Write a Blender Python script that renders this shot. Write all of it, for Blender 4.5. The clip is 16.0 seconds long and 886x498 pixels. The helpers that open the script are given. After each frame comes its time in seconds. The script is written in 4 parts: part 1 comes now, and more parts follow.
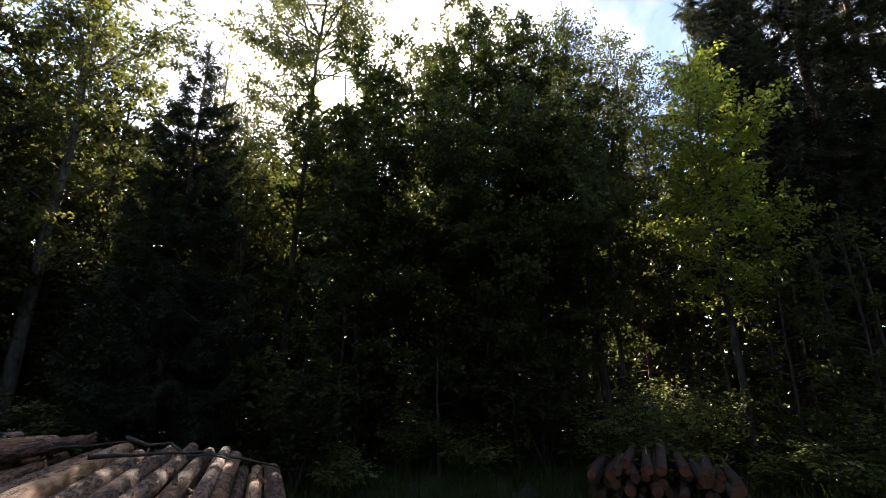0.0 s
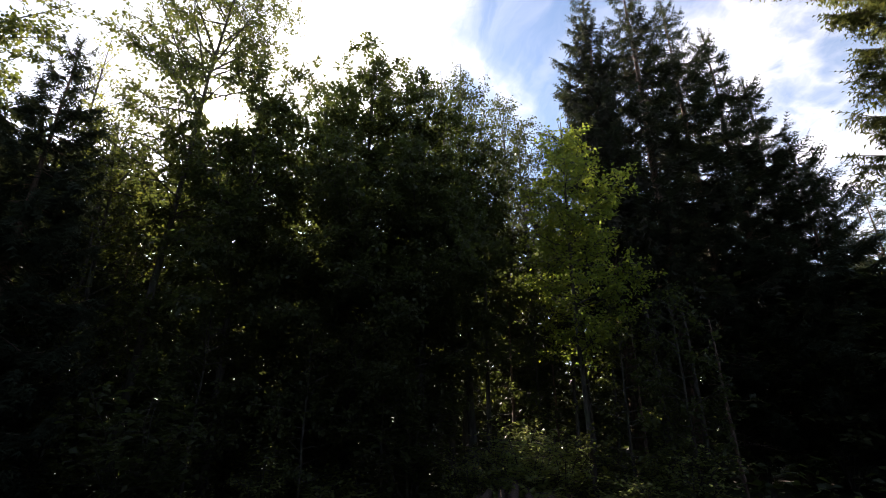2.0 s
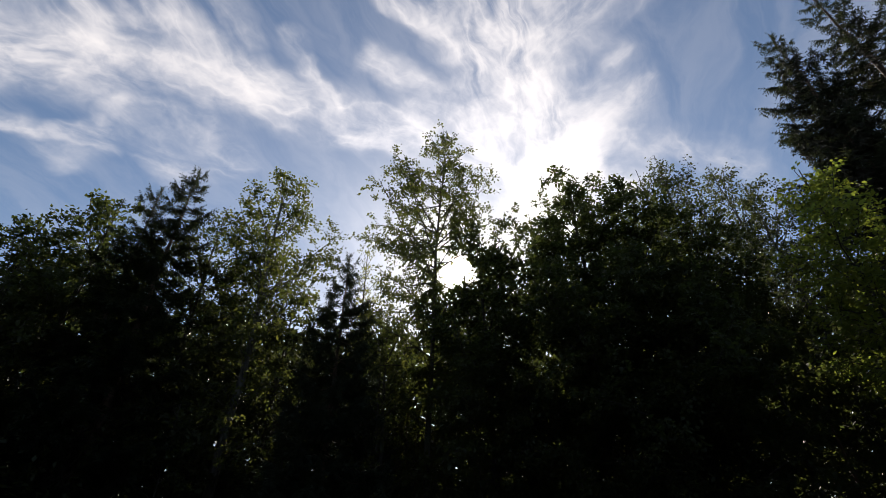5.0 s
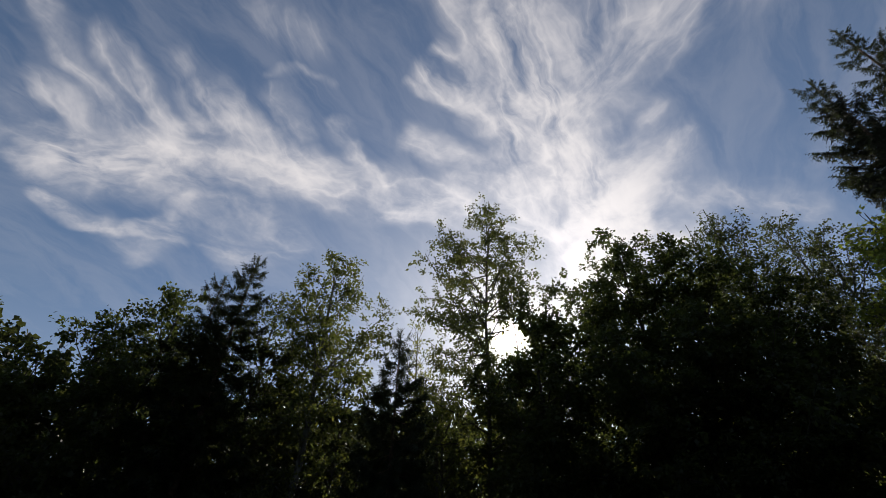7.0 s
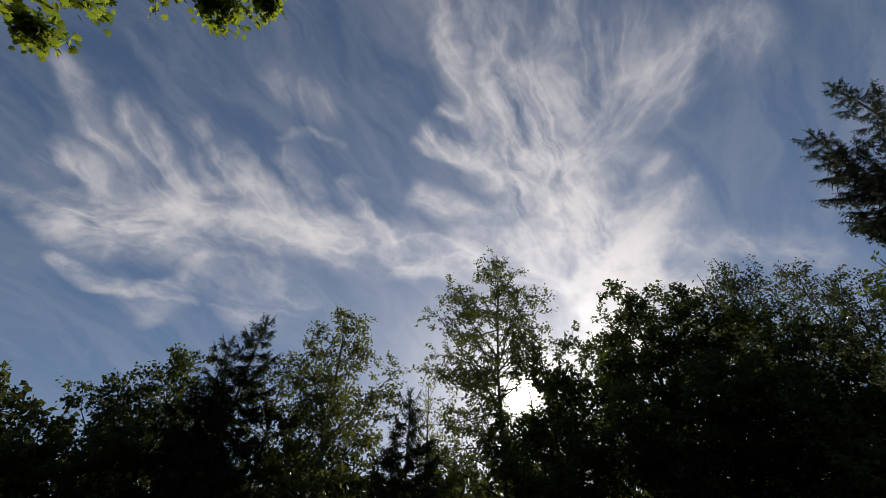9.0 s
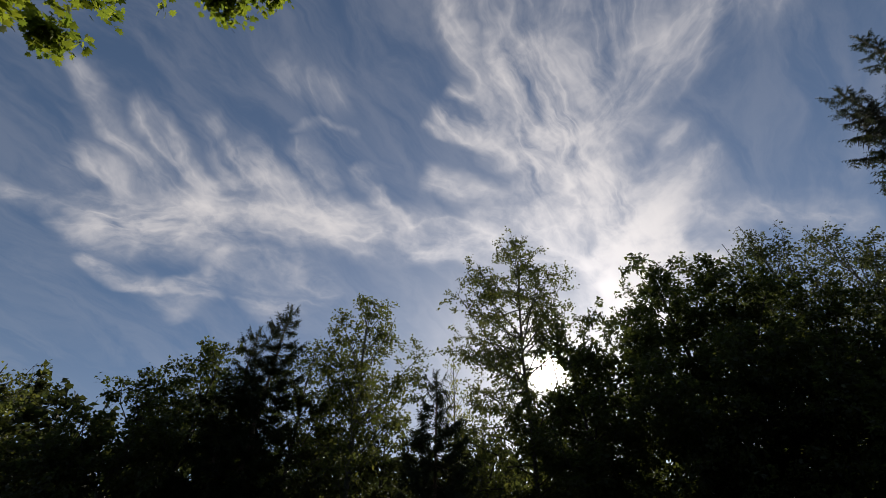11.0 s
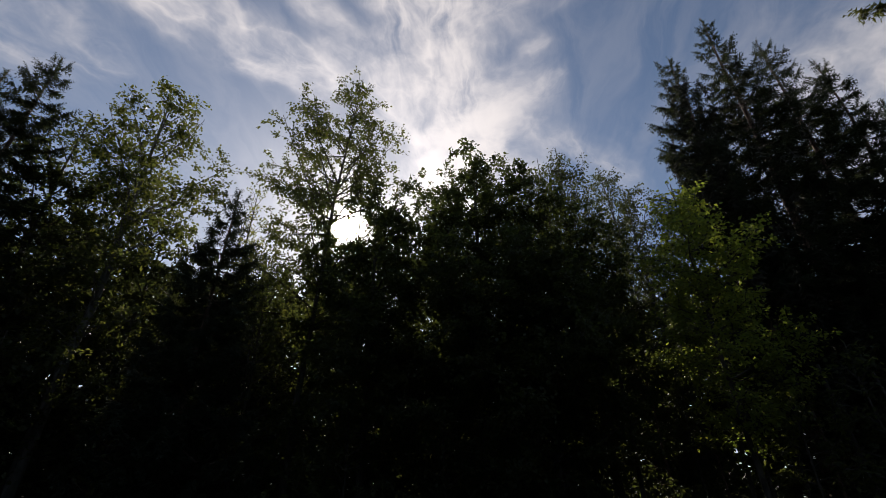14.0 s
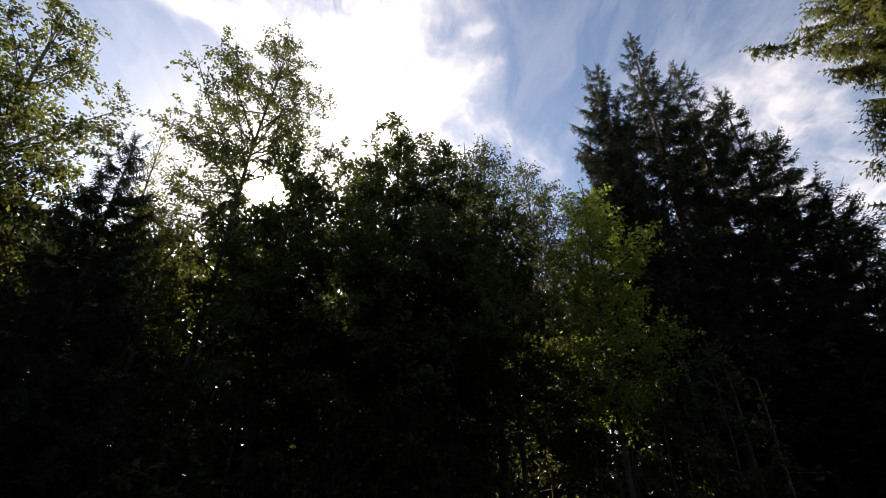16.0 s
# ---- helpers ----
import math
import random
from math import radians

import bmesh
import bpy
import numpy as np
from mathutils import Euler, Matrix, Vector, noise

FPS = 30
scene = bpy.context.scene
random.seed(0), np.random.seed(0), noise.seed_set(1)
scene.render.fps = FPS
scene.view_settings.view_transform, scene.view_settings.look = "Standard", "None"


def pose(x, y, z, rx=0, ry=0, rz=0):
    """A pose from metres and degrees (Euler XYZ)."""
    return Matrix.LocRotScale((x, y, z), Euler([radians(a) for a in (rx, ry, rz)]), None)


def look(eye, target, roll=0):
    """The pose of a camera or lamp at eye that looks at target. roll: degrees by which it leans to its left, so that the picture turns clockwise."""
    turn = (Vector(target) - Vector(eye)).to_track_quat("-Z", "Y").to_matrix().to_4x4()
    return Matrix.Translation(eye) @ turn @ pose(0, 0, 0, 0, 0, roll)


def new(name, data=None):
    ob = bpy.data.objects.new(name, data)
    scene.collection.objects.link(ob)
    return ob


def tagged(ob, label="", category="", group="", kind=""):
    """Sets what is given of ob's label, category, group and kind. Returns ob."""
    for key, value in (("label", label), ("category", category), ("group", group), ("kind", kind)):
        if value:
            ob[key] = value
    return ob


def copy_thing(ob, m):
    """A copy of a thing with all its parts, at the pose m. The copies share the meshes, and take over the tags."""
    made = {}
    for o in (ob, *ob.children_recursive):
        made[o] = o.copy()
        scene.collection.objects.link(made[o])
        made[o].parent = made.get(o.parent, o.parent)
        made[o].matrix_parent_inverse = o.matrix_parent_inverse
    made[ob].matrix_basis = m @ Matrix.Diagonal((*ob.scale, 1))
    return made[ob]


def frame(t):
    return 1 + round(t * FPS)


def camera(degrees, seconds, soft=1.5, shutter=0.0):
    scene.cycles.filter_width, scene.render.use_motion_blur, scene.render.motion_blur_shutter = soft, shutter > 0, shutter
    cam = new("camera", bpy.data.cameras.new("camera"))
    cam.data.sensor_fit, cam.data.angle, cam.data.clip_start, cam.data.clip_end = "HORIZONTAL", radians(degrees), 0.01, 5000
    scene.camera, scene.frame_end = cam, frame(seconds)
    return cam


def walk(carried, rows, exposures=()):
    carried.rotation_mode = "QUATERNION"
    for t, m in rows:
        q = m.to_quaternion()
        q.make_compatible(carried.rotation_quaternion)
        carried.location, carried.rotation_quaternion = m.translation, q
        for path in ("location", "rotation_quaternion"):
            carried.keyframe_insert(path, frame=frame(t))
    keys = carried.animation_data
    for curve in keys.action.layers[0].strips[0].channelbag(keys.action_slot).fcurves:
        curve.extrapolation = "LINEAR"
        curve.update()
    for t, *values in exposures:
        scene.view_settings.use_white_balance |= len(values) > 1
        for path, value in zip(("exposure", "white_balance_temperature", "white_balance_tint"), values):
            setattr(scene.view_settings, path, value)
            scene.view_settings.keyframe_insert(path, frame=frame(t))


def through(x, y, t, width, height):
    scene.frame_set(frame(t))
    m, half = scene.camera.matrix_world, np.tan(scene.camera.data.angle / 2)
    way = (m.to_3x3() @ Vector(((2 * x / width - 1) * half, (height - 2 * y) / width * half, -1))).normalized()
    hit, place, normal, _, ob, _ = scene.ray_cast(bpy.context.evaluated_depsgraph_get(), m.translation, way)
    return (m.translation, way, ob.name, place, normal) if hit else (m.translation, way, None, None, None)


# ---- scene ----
cam = camera(87.3, 16.0, soft=0.85)
PATH = [
    (0, 0.000, -0.000, 1.650, 105.34, 0.43, 0.00),
    (0.5, 0.039, -0.036, 1.665, 106.65, 0.40, -1.47),
    (1, 0.054, -0.084, 1.674, 108.74, 0.28, -4.58),
    (1.5, 0.110, -0.171, 1.685, 109.58, 0.02, -9.90),
    (2, 0.151, -0.184, 1.688, 109.82, -0.13, -13.99),
    (2.5, 0.190, -0.169, 1.693, 109.59, -0.36, -16.46),
    (3, 0.144, -0.145, 1.687, 111.04, -0.40, -17.57),
    (3.5, 0.131, -0.172, 1.688, 115.22, -0.34, -13.76),
    (4, 0.205, -0.306, 1.702, 119.01, -0.17, -2.15),
    (4.5, 0.288, -0.273, 1.681, 122.42, -0.01, 11.50),
    (7, 0.364, -0.385, 1.692, 133.82, -0.25, 24.84),
    (7.5, 0.434, -0.389, 1.700, 135.89, -0.35, 24.71),
    (8, 0.437, -0.381, 1.706, 137.49, -0.41, 24.73),
    (8.5, 0.404, -0.386, 1.707, 138.99, -0.35, 25.17),
    (9, 0.371, -0.378, 1.711, 140.51, -0.22, 26.52),
    (11.5, 0.307, -0.367, 1.723, 136.62, -0.03, 30.46),
    (12, 0.255, -0.334, 1.727, 134.32, 0.02, 30.24),
    (12.5, 0.236, -0.286, 1.720, 131.90, 0.00, 28.12),
    (13, 0.216, -0.290, 1.721, 128.15, 0.06, 20.39),
    (13.5, 0.189, -0.284, 1.699, 124.52, 0.27, 10.79),
    (14, 0.178, -0.274, 1.674, 120.61, 0.44, 1.94),
    (14.5, 0.192, -0.266, 1.676, 118.72, 0.33, -2.97),
    (15, 0.193, -0.252, 1.656, 117.68, 0.35, -5.95),
    (15.5, 0.247, -0.259, 1.672, 117.49, 0.30, -7.75),
    (16, 0.315, -0.293, 1.678, 117.75, 0.08, -9.20),
]
EXPOSURES = [(0, 1.95, 7000, 17), (1, 1.9, 7000, 17), (2, 1.55, 6900, 15), (3, 1.28, 6900, 14), (3.5, 1.22, 6900, 14), (4, 1.1, 6900, 14),
             (4.5, 0.7, 6650, 12), (7, -0.05, 6500, 11), (9, -0.25, 6500, 11), (11.5, -0.2, 6500, 11), (13, -0.22, 6550, 12),
             (14, -0.08, 6650, 13), (14.5, 0.15, 6750, 14), (15, 0.48, 6900, 14), (16, 0.88, 6950, 15)]
walk(cam, [(t, pose(*p)) for t, *p in PATH], EXPOSURES)

# ---- world and sun ----
SUN_AZ, SUN_EL = 15.4, 32.6          # degrees left of +y, degrees up
EYE = 1.65


def toward(az, el):
    a, e = radians(az), radians(el)
    return Vector((-math.sin(a) * math.cos(e), math.cos(a) * math.cos(e), math.sin(e)))


def spot(az, dist, z=0.0):
    a = radians(az)
    return Vector((-math.sin(a) * dist, math.cos(a) * dist, z))


class Nodes:
    """Short-hand for building a node tree."""

    def __init__(self, tree):
        self.tree = tree
        tree.nodes.clear()

    def add(self, kind, **settings):
        n = self.tree.nodes.new(kind)
        for key, value in settings.items():
            setattr(n, key, value)
        return n

    def link(self, a, b):
        self.tree.links.new(a, b)

    def put(self, socket, value):
        if hasattr(value, "is_output"):
            self.link(value, socket)
        else:
            socket.default_value = value

    def math(self, op, a, b=0.0, c=0.0, clamp=False):
        n = self.add("ShaderNodeMath", operation=op, use_clamp=clamp)
        for i, v in enumerate((a, b, c)):
            self.put(n.inputs[i], v)
        return n.outputs[0]

    def vec(self, op, a, b=(0, 0, 0)):
        n = self.add("ShaderNodeVectorMath", operation=op)
        self.put(n.inputs[0], a)
        self.put(n.inputs[1], b)
        return n.outputs["Value"] if op in ("DOT_PRODUCT", "LENGTH", "DISTANCE") else n.outputs["Vector"]

    def span(self, v, a, b, c=0.0, d=1.0, smooth=True):
        n = self.add("ShaderNodeMapRange", interpolation_type="SMOOTHSTEP" if smooth else "LINEAR")
        for i, x in enumerate((v, a, b, c, d)):
            self.put(n.inputs[i], x)
        return n.outputs[0]

    def mix(self, f, a, b):
        n = self.add("ShaderNodeMix", data_type="RGBA")
        self.put(n.inputs[0], f)
        self.put(n.inputs[6], a)
        self.put(n.inputs[7], b)
        return n.outputs[2]

    def grain(self, vector, scale, detail=4.0, rough=0.55, distort=0.0, kind="FBM"):
        n = self.add("ShaderNodeTexNoise", noise_type=kind)
        self.put(n.inputs["Vector"], vector)
        n.inputs["Scale"].default_value = scale
        n.inputs["Detail"].default_value = detail
        n.inputs["Roughness"].default_value = rough
        n.inputs["Distortion"].default_value = distort
        return n


def sky_world():
    world = bpy.data.worlds.new("sky")
    world.use_nodes = True
    n = Nodes(world.node_tree)
    sky = n.add("ShaderNodeTexSky", sky_type="NISHITA", sun_disc=False, sun_elevation=radians(SUN_EL),
                sun_rotation=radians(-SUN_AZ), air_density=1.0, dust_density=0.6, ozone_density=1.5)
    ray = n.vec("NORMALIZE", n.add("ShaderNodeTexCoord").outputs["Generated"])
    parts = n.add("ShaderNodeSeparateXYZ")
    n.link(ray, parts.inputs[0])
    x, y, z = parts.outputs
    low = n.math("ADD", n.math("MAXIMUM", z, 0.0), 0.35)
    plane = n.add("ShaderNodeCombineXYZ")
    n.put(plane.inputs[0], n.math("DIVIDE", x, low))
    n.put(plane.inputs[1], n.math("DIVIDE", y, low))
    q = plane.outputs[0]
    # the high cloud sheet bends and frays, in wide waves and in small curls
    half = (0.5, 0.5, 0.5)
    wave = n.vec("MULTIPLY", n.vec("SUBTRACT", n.grain(q, 3.0, 2.0, 0.5).outputs["Color"], half), (0.07, 0.07, 0))
    curl = n.vec("MULTIPLY", n.vec("SUBTRACT", n.grain(q, 10.0, 3.0, 0.55).outputs["Color"], half), (0.055, 0.055, 0))
    qw = n.vec("ADD", n.vec("ADD", q, wave), curl)

    def streak(a, b, width, strength, before):
        """A soft cloud bank along the line from a to b in the plane of the sheet, reckoned after the one before it."""
        a, b = ([c * k for c in p] for p, k in ((p, 1 / (1 + 0.35 * math.hypot(1, math.hypot(*p)))) for p in (a, b)))
        ab = Vector((b[0] - a[0], b[1] - a[1], 0))
        start = n.add("ShaderNodeVectorMath", operation="MULTIPLY_ADD")
        n.put(start.inputs[0], before)
        start.inputs[1].default_value, start.inputs[2].default_value = (1e-6, 1e-6, 0), (-a[0], -a[1], 0)
        rel = n.vec("ADD", qw, start.outputs[0])
        along = n.math("DIVIDE", n.vec("DOT_PRODUCT", rel, tuple(ab)), ab.length_squared, clamp=True)
        foot = n.add("ShaderNodeVectorMath", operation="SCALE")
        foot.inputs[0].default_value = ab
        n.link(along, foot.inputs["Scale"])
        gap = n.vec("DISTANCE", rel, foot.outputs["Vector"])
        return n.span(gap, width * 1.08, 0.0, 0.0, strength)

    patch = n.span(n.grain(qw, 9.0, 5.0, 0.6).outputs[0], 0.3, 0.68)

    def sheet(banks, turned, veil, stretch, before):
        """Cloud banks eaten away at their edges into filaments that run along one direction."""
        mask = None
        for way, width, strength in banks:
            for a, b in zip(way, way[1:]):
                m = streak(a, b, width, strength, before if mask is None else mask)
                mask = m if mask is None else n.math("MAXIMUM", mask, m)
        turn = n.add("ShaderNodeMapping", vector_type="TEXTURE")
        n.link(qw, turn.inputs["Vector"])
        turn.inputs["Rotation"].default_value = (0, 0, radians(turned - 90))
        turn.inputs["Scale"].default_value = (stretch, 1.0, 1.0)
        soft = n.span(n.grain(turn.outputs[0], 4.2, 7.0, 0.62, 0.5).outputs[0], 0.34, 0.68)
        # single bright threads where the noise crosses its middle
        g = n.grain(turn.outputs[0], 5.0, 4.0, 0.5, 0.35)
        ridge = n.math("SUBTRACT", 1.0, n.math("MULTIPLY", n.math("ABSOLUTE", n.math("SUBTRACT", g.outputs[0], 0.5)), 6.0), clamp=True)
        dense = n.math("ADD", n.math("ADD", n.math("MULTIPLY", soft, 0.58), 0.04), n.math("MULTIPLY", n.math("POWER", ridge, 2.6), 0.55))
        dense = n.math("MULTIPLY", dense, n.math("ADD", n.math("MULTIPLY", patch, 1.1), 0.28))
        body = n.math("MULTIPLY", n.math("MULTIPLY", dense, mask), 1.55)
        return n.math("ADD", body, n.math("MULTIPLY", soft, veil)) if veil else body

    thick = None
    for banks, turned, veil, stretch in CLOUDS:
        d = sheet(banks, turned, veil, stretch, patch if thick is None else thick)
        thick = d if thick is None else n.math("ADD", thick, d)
    cover = n.math("SUBTRACT", 1.0, n.math("EXPONENT", n.math("MULTIPLY", thick, -CLOUD_DEPTH)))
    haze = n.span(z, 0.55, 0.0, 0.0, 0.35)
    cover = n.math("MAXIMUM", cover, haze)
    # forward scattering round the sun
    near = n.vec("DOT_PRODUCT", ray, tuple(toward(SUN_AZ, SUN_EL)))
    angle = n.math("ARCCOSINE", n.math("MINIMUM", near, 0.999999))
    wide = n.math("EXPONENT", n.math("MULTIPLY", angle, -6.0))
    tight = n.math("EXPONENT", n.math("MULTIPLY", angle, -22.0))
    light = n.math("ADD", n.math("ADD", n.math("MULTIPLY", wide, CLOUD[1]), CLOUD[0]), n.math("MULTIPLY", tight, CLOUD[2]))
    white = n.add("ShaderNodeVectorMath", operation="SCALE")
    white.inputs[0].default_value = (1.0, 0.955, 0.945)
    n.link(light, white.inputs["Scale"])
    tint = n.vec("MULTIPLY", sky.outputs[0], SKY_TINT)
    blue = n.add("ShaderNodeVectorMath", operation="SCALE")
    n.link(tint, blue.inputs[0])
    blue.inputs["Scale"].default_value = SKY
    base = n.mix(cover, blue.outputs["Vector"], white.outputs["Vector"])
    # the sun itself, veiled by thin high cloud
    disc = n.span(angle, radians(2.3), radians(1.2), 0.0, SUN_DISC)
    glow = n.math("MULTIPLY", n.math("EXPONENT", n.math("MULTIPLY", angle, -30.0)), AUREOLE)
    warm = n.add("ShaderNodeVectorMath", operation="SCALE")
    warm.inputs[0].default_value = (1.0, 0.93, 0.84)
    n.link(n.math("ADD", disc, glow), warm.inputs["Scale"])
    out = n.add("ShaderNodeBackground")
    n.link(n.vec("ADD", base, warm.outputs["Vector"]), out.inputs["Color"])
    end = n.add("ShaderNodeOutputWorld")
    n.link(out.outputs[0], end.inputs[0])
    scene.world = world


SKY, SKY_TINT = 0.083, (0.95, 1.0, 1.02)
CLOUD = (0.79, 1.75, 0.5)
SUN_DISC, AUREOLE = 20.0, 0.7
CLOUD_DEPTH = 1.0
# banks of high cloud: way along the sheet, half width, strength
FALLING = [([(-0.87, -0.07), (-0.92, 0.03), (-0.93, 0.13), (-0.95, 0.26)], 0.032, 0.50),
           ([(-0.83, 0.07), (-0.85, 0.15), (-0.86, 0.27)], 0.040, 0.60),
           ([(-1.06, 0.08), (-0.98, 0.17), (-0.92, 0.31)], 0.059, 0.55),
           ([(-0.72, 0.27), (-0.70, 0.41), (-0.64, 0.53)], 0.066, 0.50),
           ([(-0.48, 0.42), (-0.51, 0.53), (-0.51, 0.63)], 0.023, 0.50),
           ([(-0.57, 0.33), (-0.58, 0.43)], 0.031, 0.42),
           ([(-0.72, 0.17), (-0.76, 0.28)], 0.036, 0.22),
           ([(-0.56, 0.28), (-0.48, 0.29), (-0.43, 0.35)], 0.010, 0.16)]
LEVEL = [([(-1.18, 0.23), (-1.08, 0.30), (-0.95, 0.36), (-0.83, 0.41), (-0.71, 0.49)], 0.098, 0.90),
         ([(-0.71, 0.50), (-0.60, 0.60), (-0.48, 0.70), (-0.34, 0.79)], 0.074, 0.85),
         ([(-1.38, 0.30), (-1.38, 0.40), (-1.30, 0.49), (-1.13, 0.51), (-0.99, 0.46)], 0.029, 0.75),
         ([(-1.34, 0.54), (-1.12, 0.52), (-0.97, 0.44)], 0.045, 0.55),
         ([(-1.02, 0.47), (-1.04, 0.67)], 0.059, 0.50),
         ([(-0.90, 0.51), (-0.88, 0.68)], 0.078, 0.36),
         ([(-1.30, 0.03), (-1.23, 0.13)], 0.035, 0.30)]
CORE = [([(-0.05, 0.45), (-0.06, 0.59), (-0.03, 0.77), (0.01, 0.96), (-0.02, 1.21)], 0.118, 1.15),
        ([(0.06, 0.49), (0.03, 0.65), (0.01, 0.83)], 0.093, 0.60),
        ([(-0.23, 0.41), (-0.17, 0.51), (-0.12, 0.65), (-0.07, 0.80)], 0.038, 0.85),
        ([(-0.19, 0.38), (-0.14, 0.49)], 0.024, 0.60),
        ([(-0.28, 0.42), (-0.20, 0.50)], 0.016, 0.60),
        ([(-0.13, 0.22), (-0.13, 0.31), (-0.12, 0.44), (-0.11, 0.59)], 0.030, 0.60),
        ([(-0.08, 0.32), (-0.10, 0.41)], 0.024, 0.65)]
RISING = [([(0.36, 0.51), (0.22, 0.54), (0.11, 0.61), (0.02, 0.71)], 0.068, 0.45),
          ([(0.41, 0.48), (0.29, 0.57)], 0.041, 0.30),
          ([(0.21, 0.73), (0.15, 0.77), (0.06, 0.86)], 0.020, 0.32),
          ([(0.25, 0.84), (0.12, 0.90), (0.01, 0.99)], 0.049, 0.50)]
CURLS = [([(-0.34, 0.55), (-0.28, 0.64), (-0.25, 0.72)], 0.042, 0.58),
         ([(-0.30, 0.70), (-0.18, 0.81), (-0.06, 0.95)], 0.022, 0.55),
         ([(-0.24, 0.79), (-0.12, 0.92), (0.01, 1.10), (0.16, 1.17)], 0.102, 0.65),
         ([(0.24, 1.03), (0.38, 1.08), (0.60, 1.25)], 0.045, 0.30)]
TOP = [([(-0.11, 0.20), (-0.01, 0.33), (0.19, 0.44), (0.40, 0.49)], 0.085, 0.32),
       ([(-0.46, 0.18), (-0.41, 0.25)], 0.053, 0.18),
       ([(0.17, 0.21), (0.05, 0.37)], 0.062, 0.40),
       ([(-0.04, 0.09), (-0.12, 0.18)], 0.045, 0.40)]
SIDE = [([(1.35, 0.95), (2.60, 1.50)], 0.42, 0.62)]
LOW = [([(-0.35, 1.45), (0.10, 1.15), (0.05, 0.85)], 0.17, 0.8)]
# sheets: their banks, direction of the filaments, thin veil over all, how drawn out the filaments are
CLOUDS = [(FALLING, 96, 0.0, 0.30), (LEVEL, 42, 0.0, 0.42), (CORE, 84, 0.10, 0.28), (RISING, 140, 0.0, 0.28), (CURLS, 48, 0.0, 0.42), (TOP, 105, 0.0, 0.30), (SIDE + LOW, 60, 0.0, 1.0)]
sky_world()

sun = new("sun", bpy.data.lights.new("sun", "SUN"))
sun.data.energy, sun.data.angle, sun.data.color = 5.0, radians(0.55), (1.0, 0.93, 0.82)
sun.matrix_world = look(toward(SUN_AZ, SUN_EL) * 80, (0, 0, 0))


# ---- materials ----
def material(name):
    m = bpy.data.materials.new(name)
    m.use_nodes = True
    return m, Nodes(m.node_tree)


def finish(n, shader):
    end = n.add("ShaderNodeOutputMaterial")
    n.link(shader, end.inputs["Surface"])


def leaf_material(name, dark, light, glow, through=0.45, rough=0.5):
    """A thin leaf: a waxy upper face, and light that comes through it."""
    m, n = material(name)
    geo = n.add("ShaderNodeNewGeometry")
    tone = n.mix(geo.outputs["Random Per Island"], (*dark, 1), (*light, 1))
    where = n.add("ShaderNodeTexCoord").outputs["Object"]
    patch = n.grain(where, 0.8, 2.0).outputs[0]
    tone = n.mix(n.span(patch, 0.35, 0.7, 0.0, 0.45), tone, (*[c * 0.6 for c in dark], 1))
    bs = n.add("ShaderNodeBsdfPrincipled")
    n.link(tone, bs.inputs["Base Color"])
    bs.inputs["Roughness"].default_value = rough
    bs.inputs["Specular IOR Level"].default_value = 0.5 if rough < 0.4 else 0.22
    tr = n.add("ShaderNodeBsdfTranslucent")
    lit = n.mix(geo.outputs["Random Per Island"], (*glow, 1), (glow[0] * 0.6, glow[1] * 0.75, glow[2], 1))
    n.link(lit, tr.inputs["Color"])
    mixed = n.add("ShaderNodeMixShader")
    mixed.inputs[0].default_value = through
    n.link(bs.outputs[0], mixed.inputs[1])
    n.link(tr.outputs[0], mixed.inputs[2])
    finish(n, mixed.outputs[0])
    return m


def bark_material(name, dark, light, scale=14.0, moss=None, rough=0.9):
    m, n = material(name)
    where = n.add("ShaderNodeTexCoord").outputs["Object"]
    long = n.add("ShaderNodeMapping")
    n.link(where, long.inputs["Vector"])
    long.inputs["Scale"].default_value = (1.0, 1.0, 0.25)
    ridges = n.grain(long.outputs[0], scale, 6.0, 0.65, 0.6).outputs[0]
    blotch = n.grain(where, 2.3, 3.0).outputs[0]
    tone = n.mix(n.span(ridges, 0.35, 0.68), (*dark, 1), (*light, 1))
    if moss:
        tone = n.mix(n.span(blotch, 0.5, 0.66, 0.0, 0.7), tone, (*moss, 1))
    bs = n.add("ShaderNodeBsdfPrincipled")
    n.link(tone, bs.inputs["Base Color"])
    bs.inputs["Roughness"].default_value = rough
    bump = n.add("ShaderNodeBump")
    bump.inputs["Strength"].default_value = 0.7
    bump.inputs["Distance"].default_value = 0.015
    n.link(ridges, bump.inputs["Height"])
    n.link(bump.outputs[0], bs.inputs["Normal"])
    finish(n, bs.outputs[0])
    return m


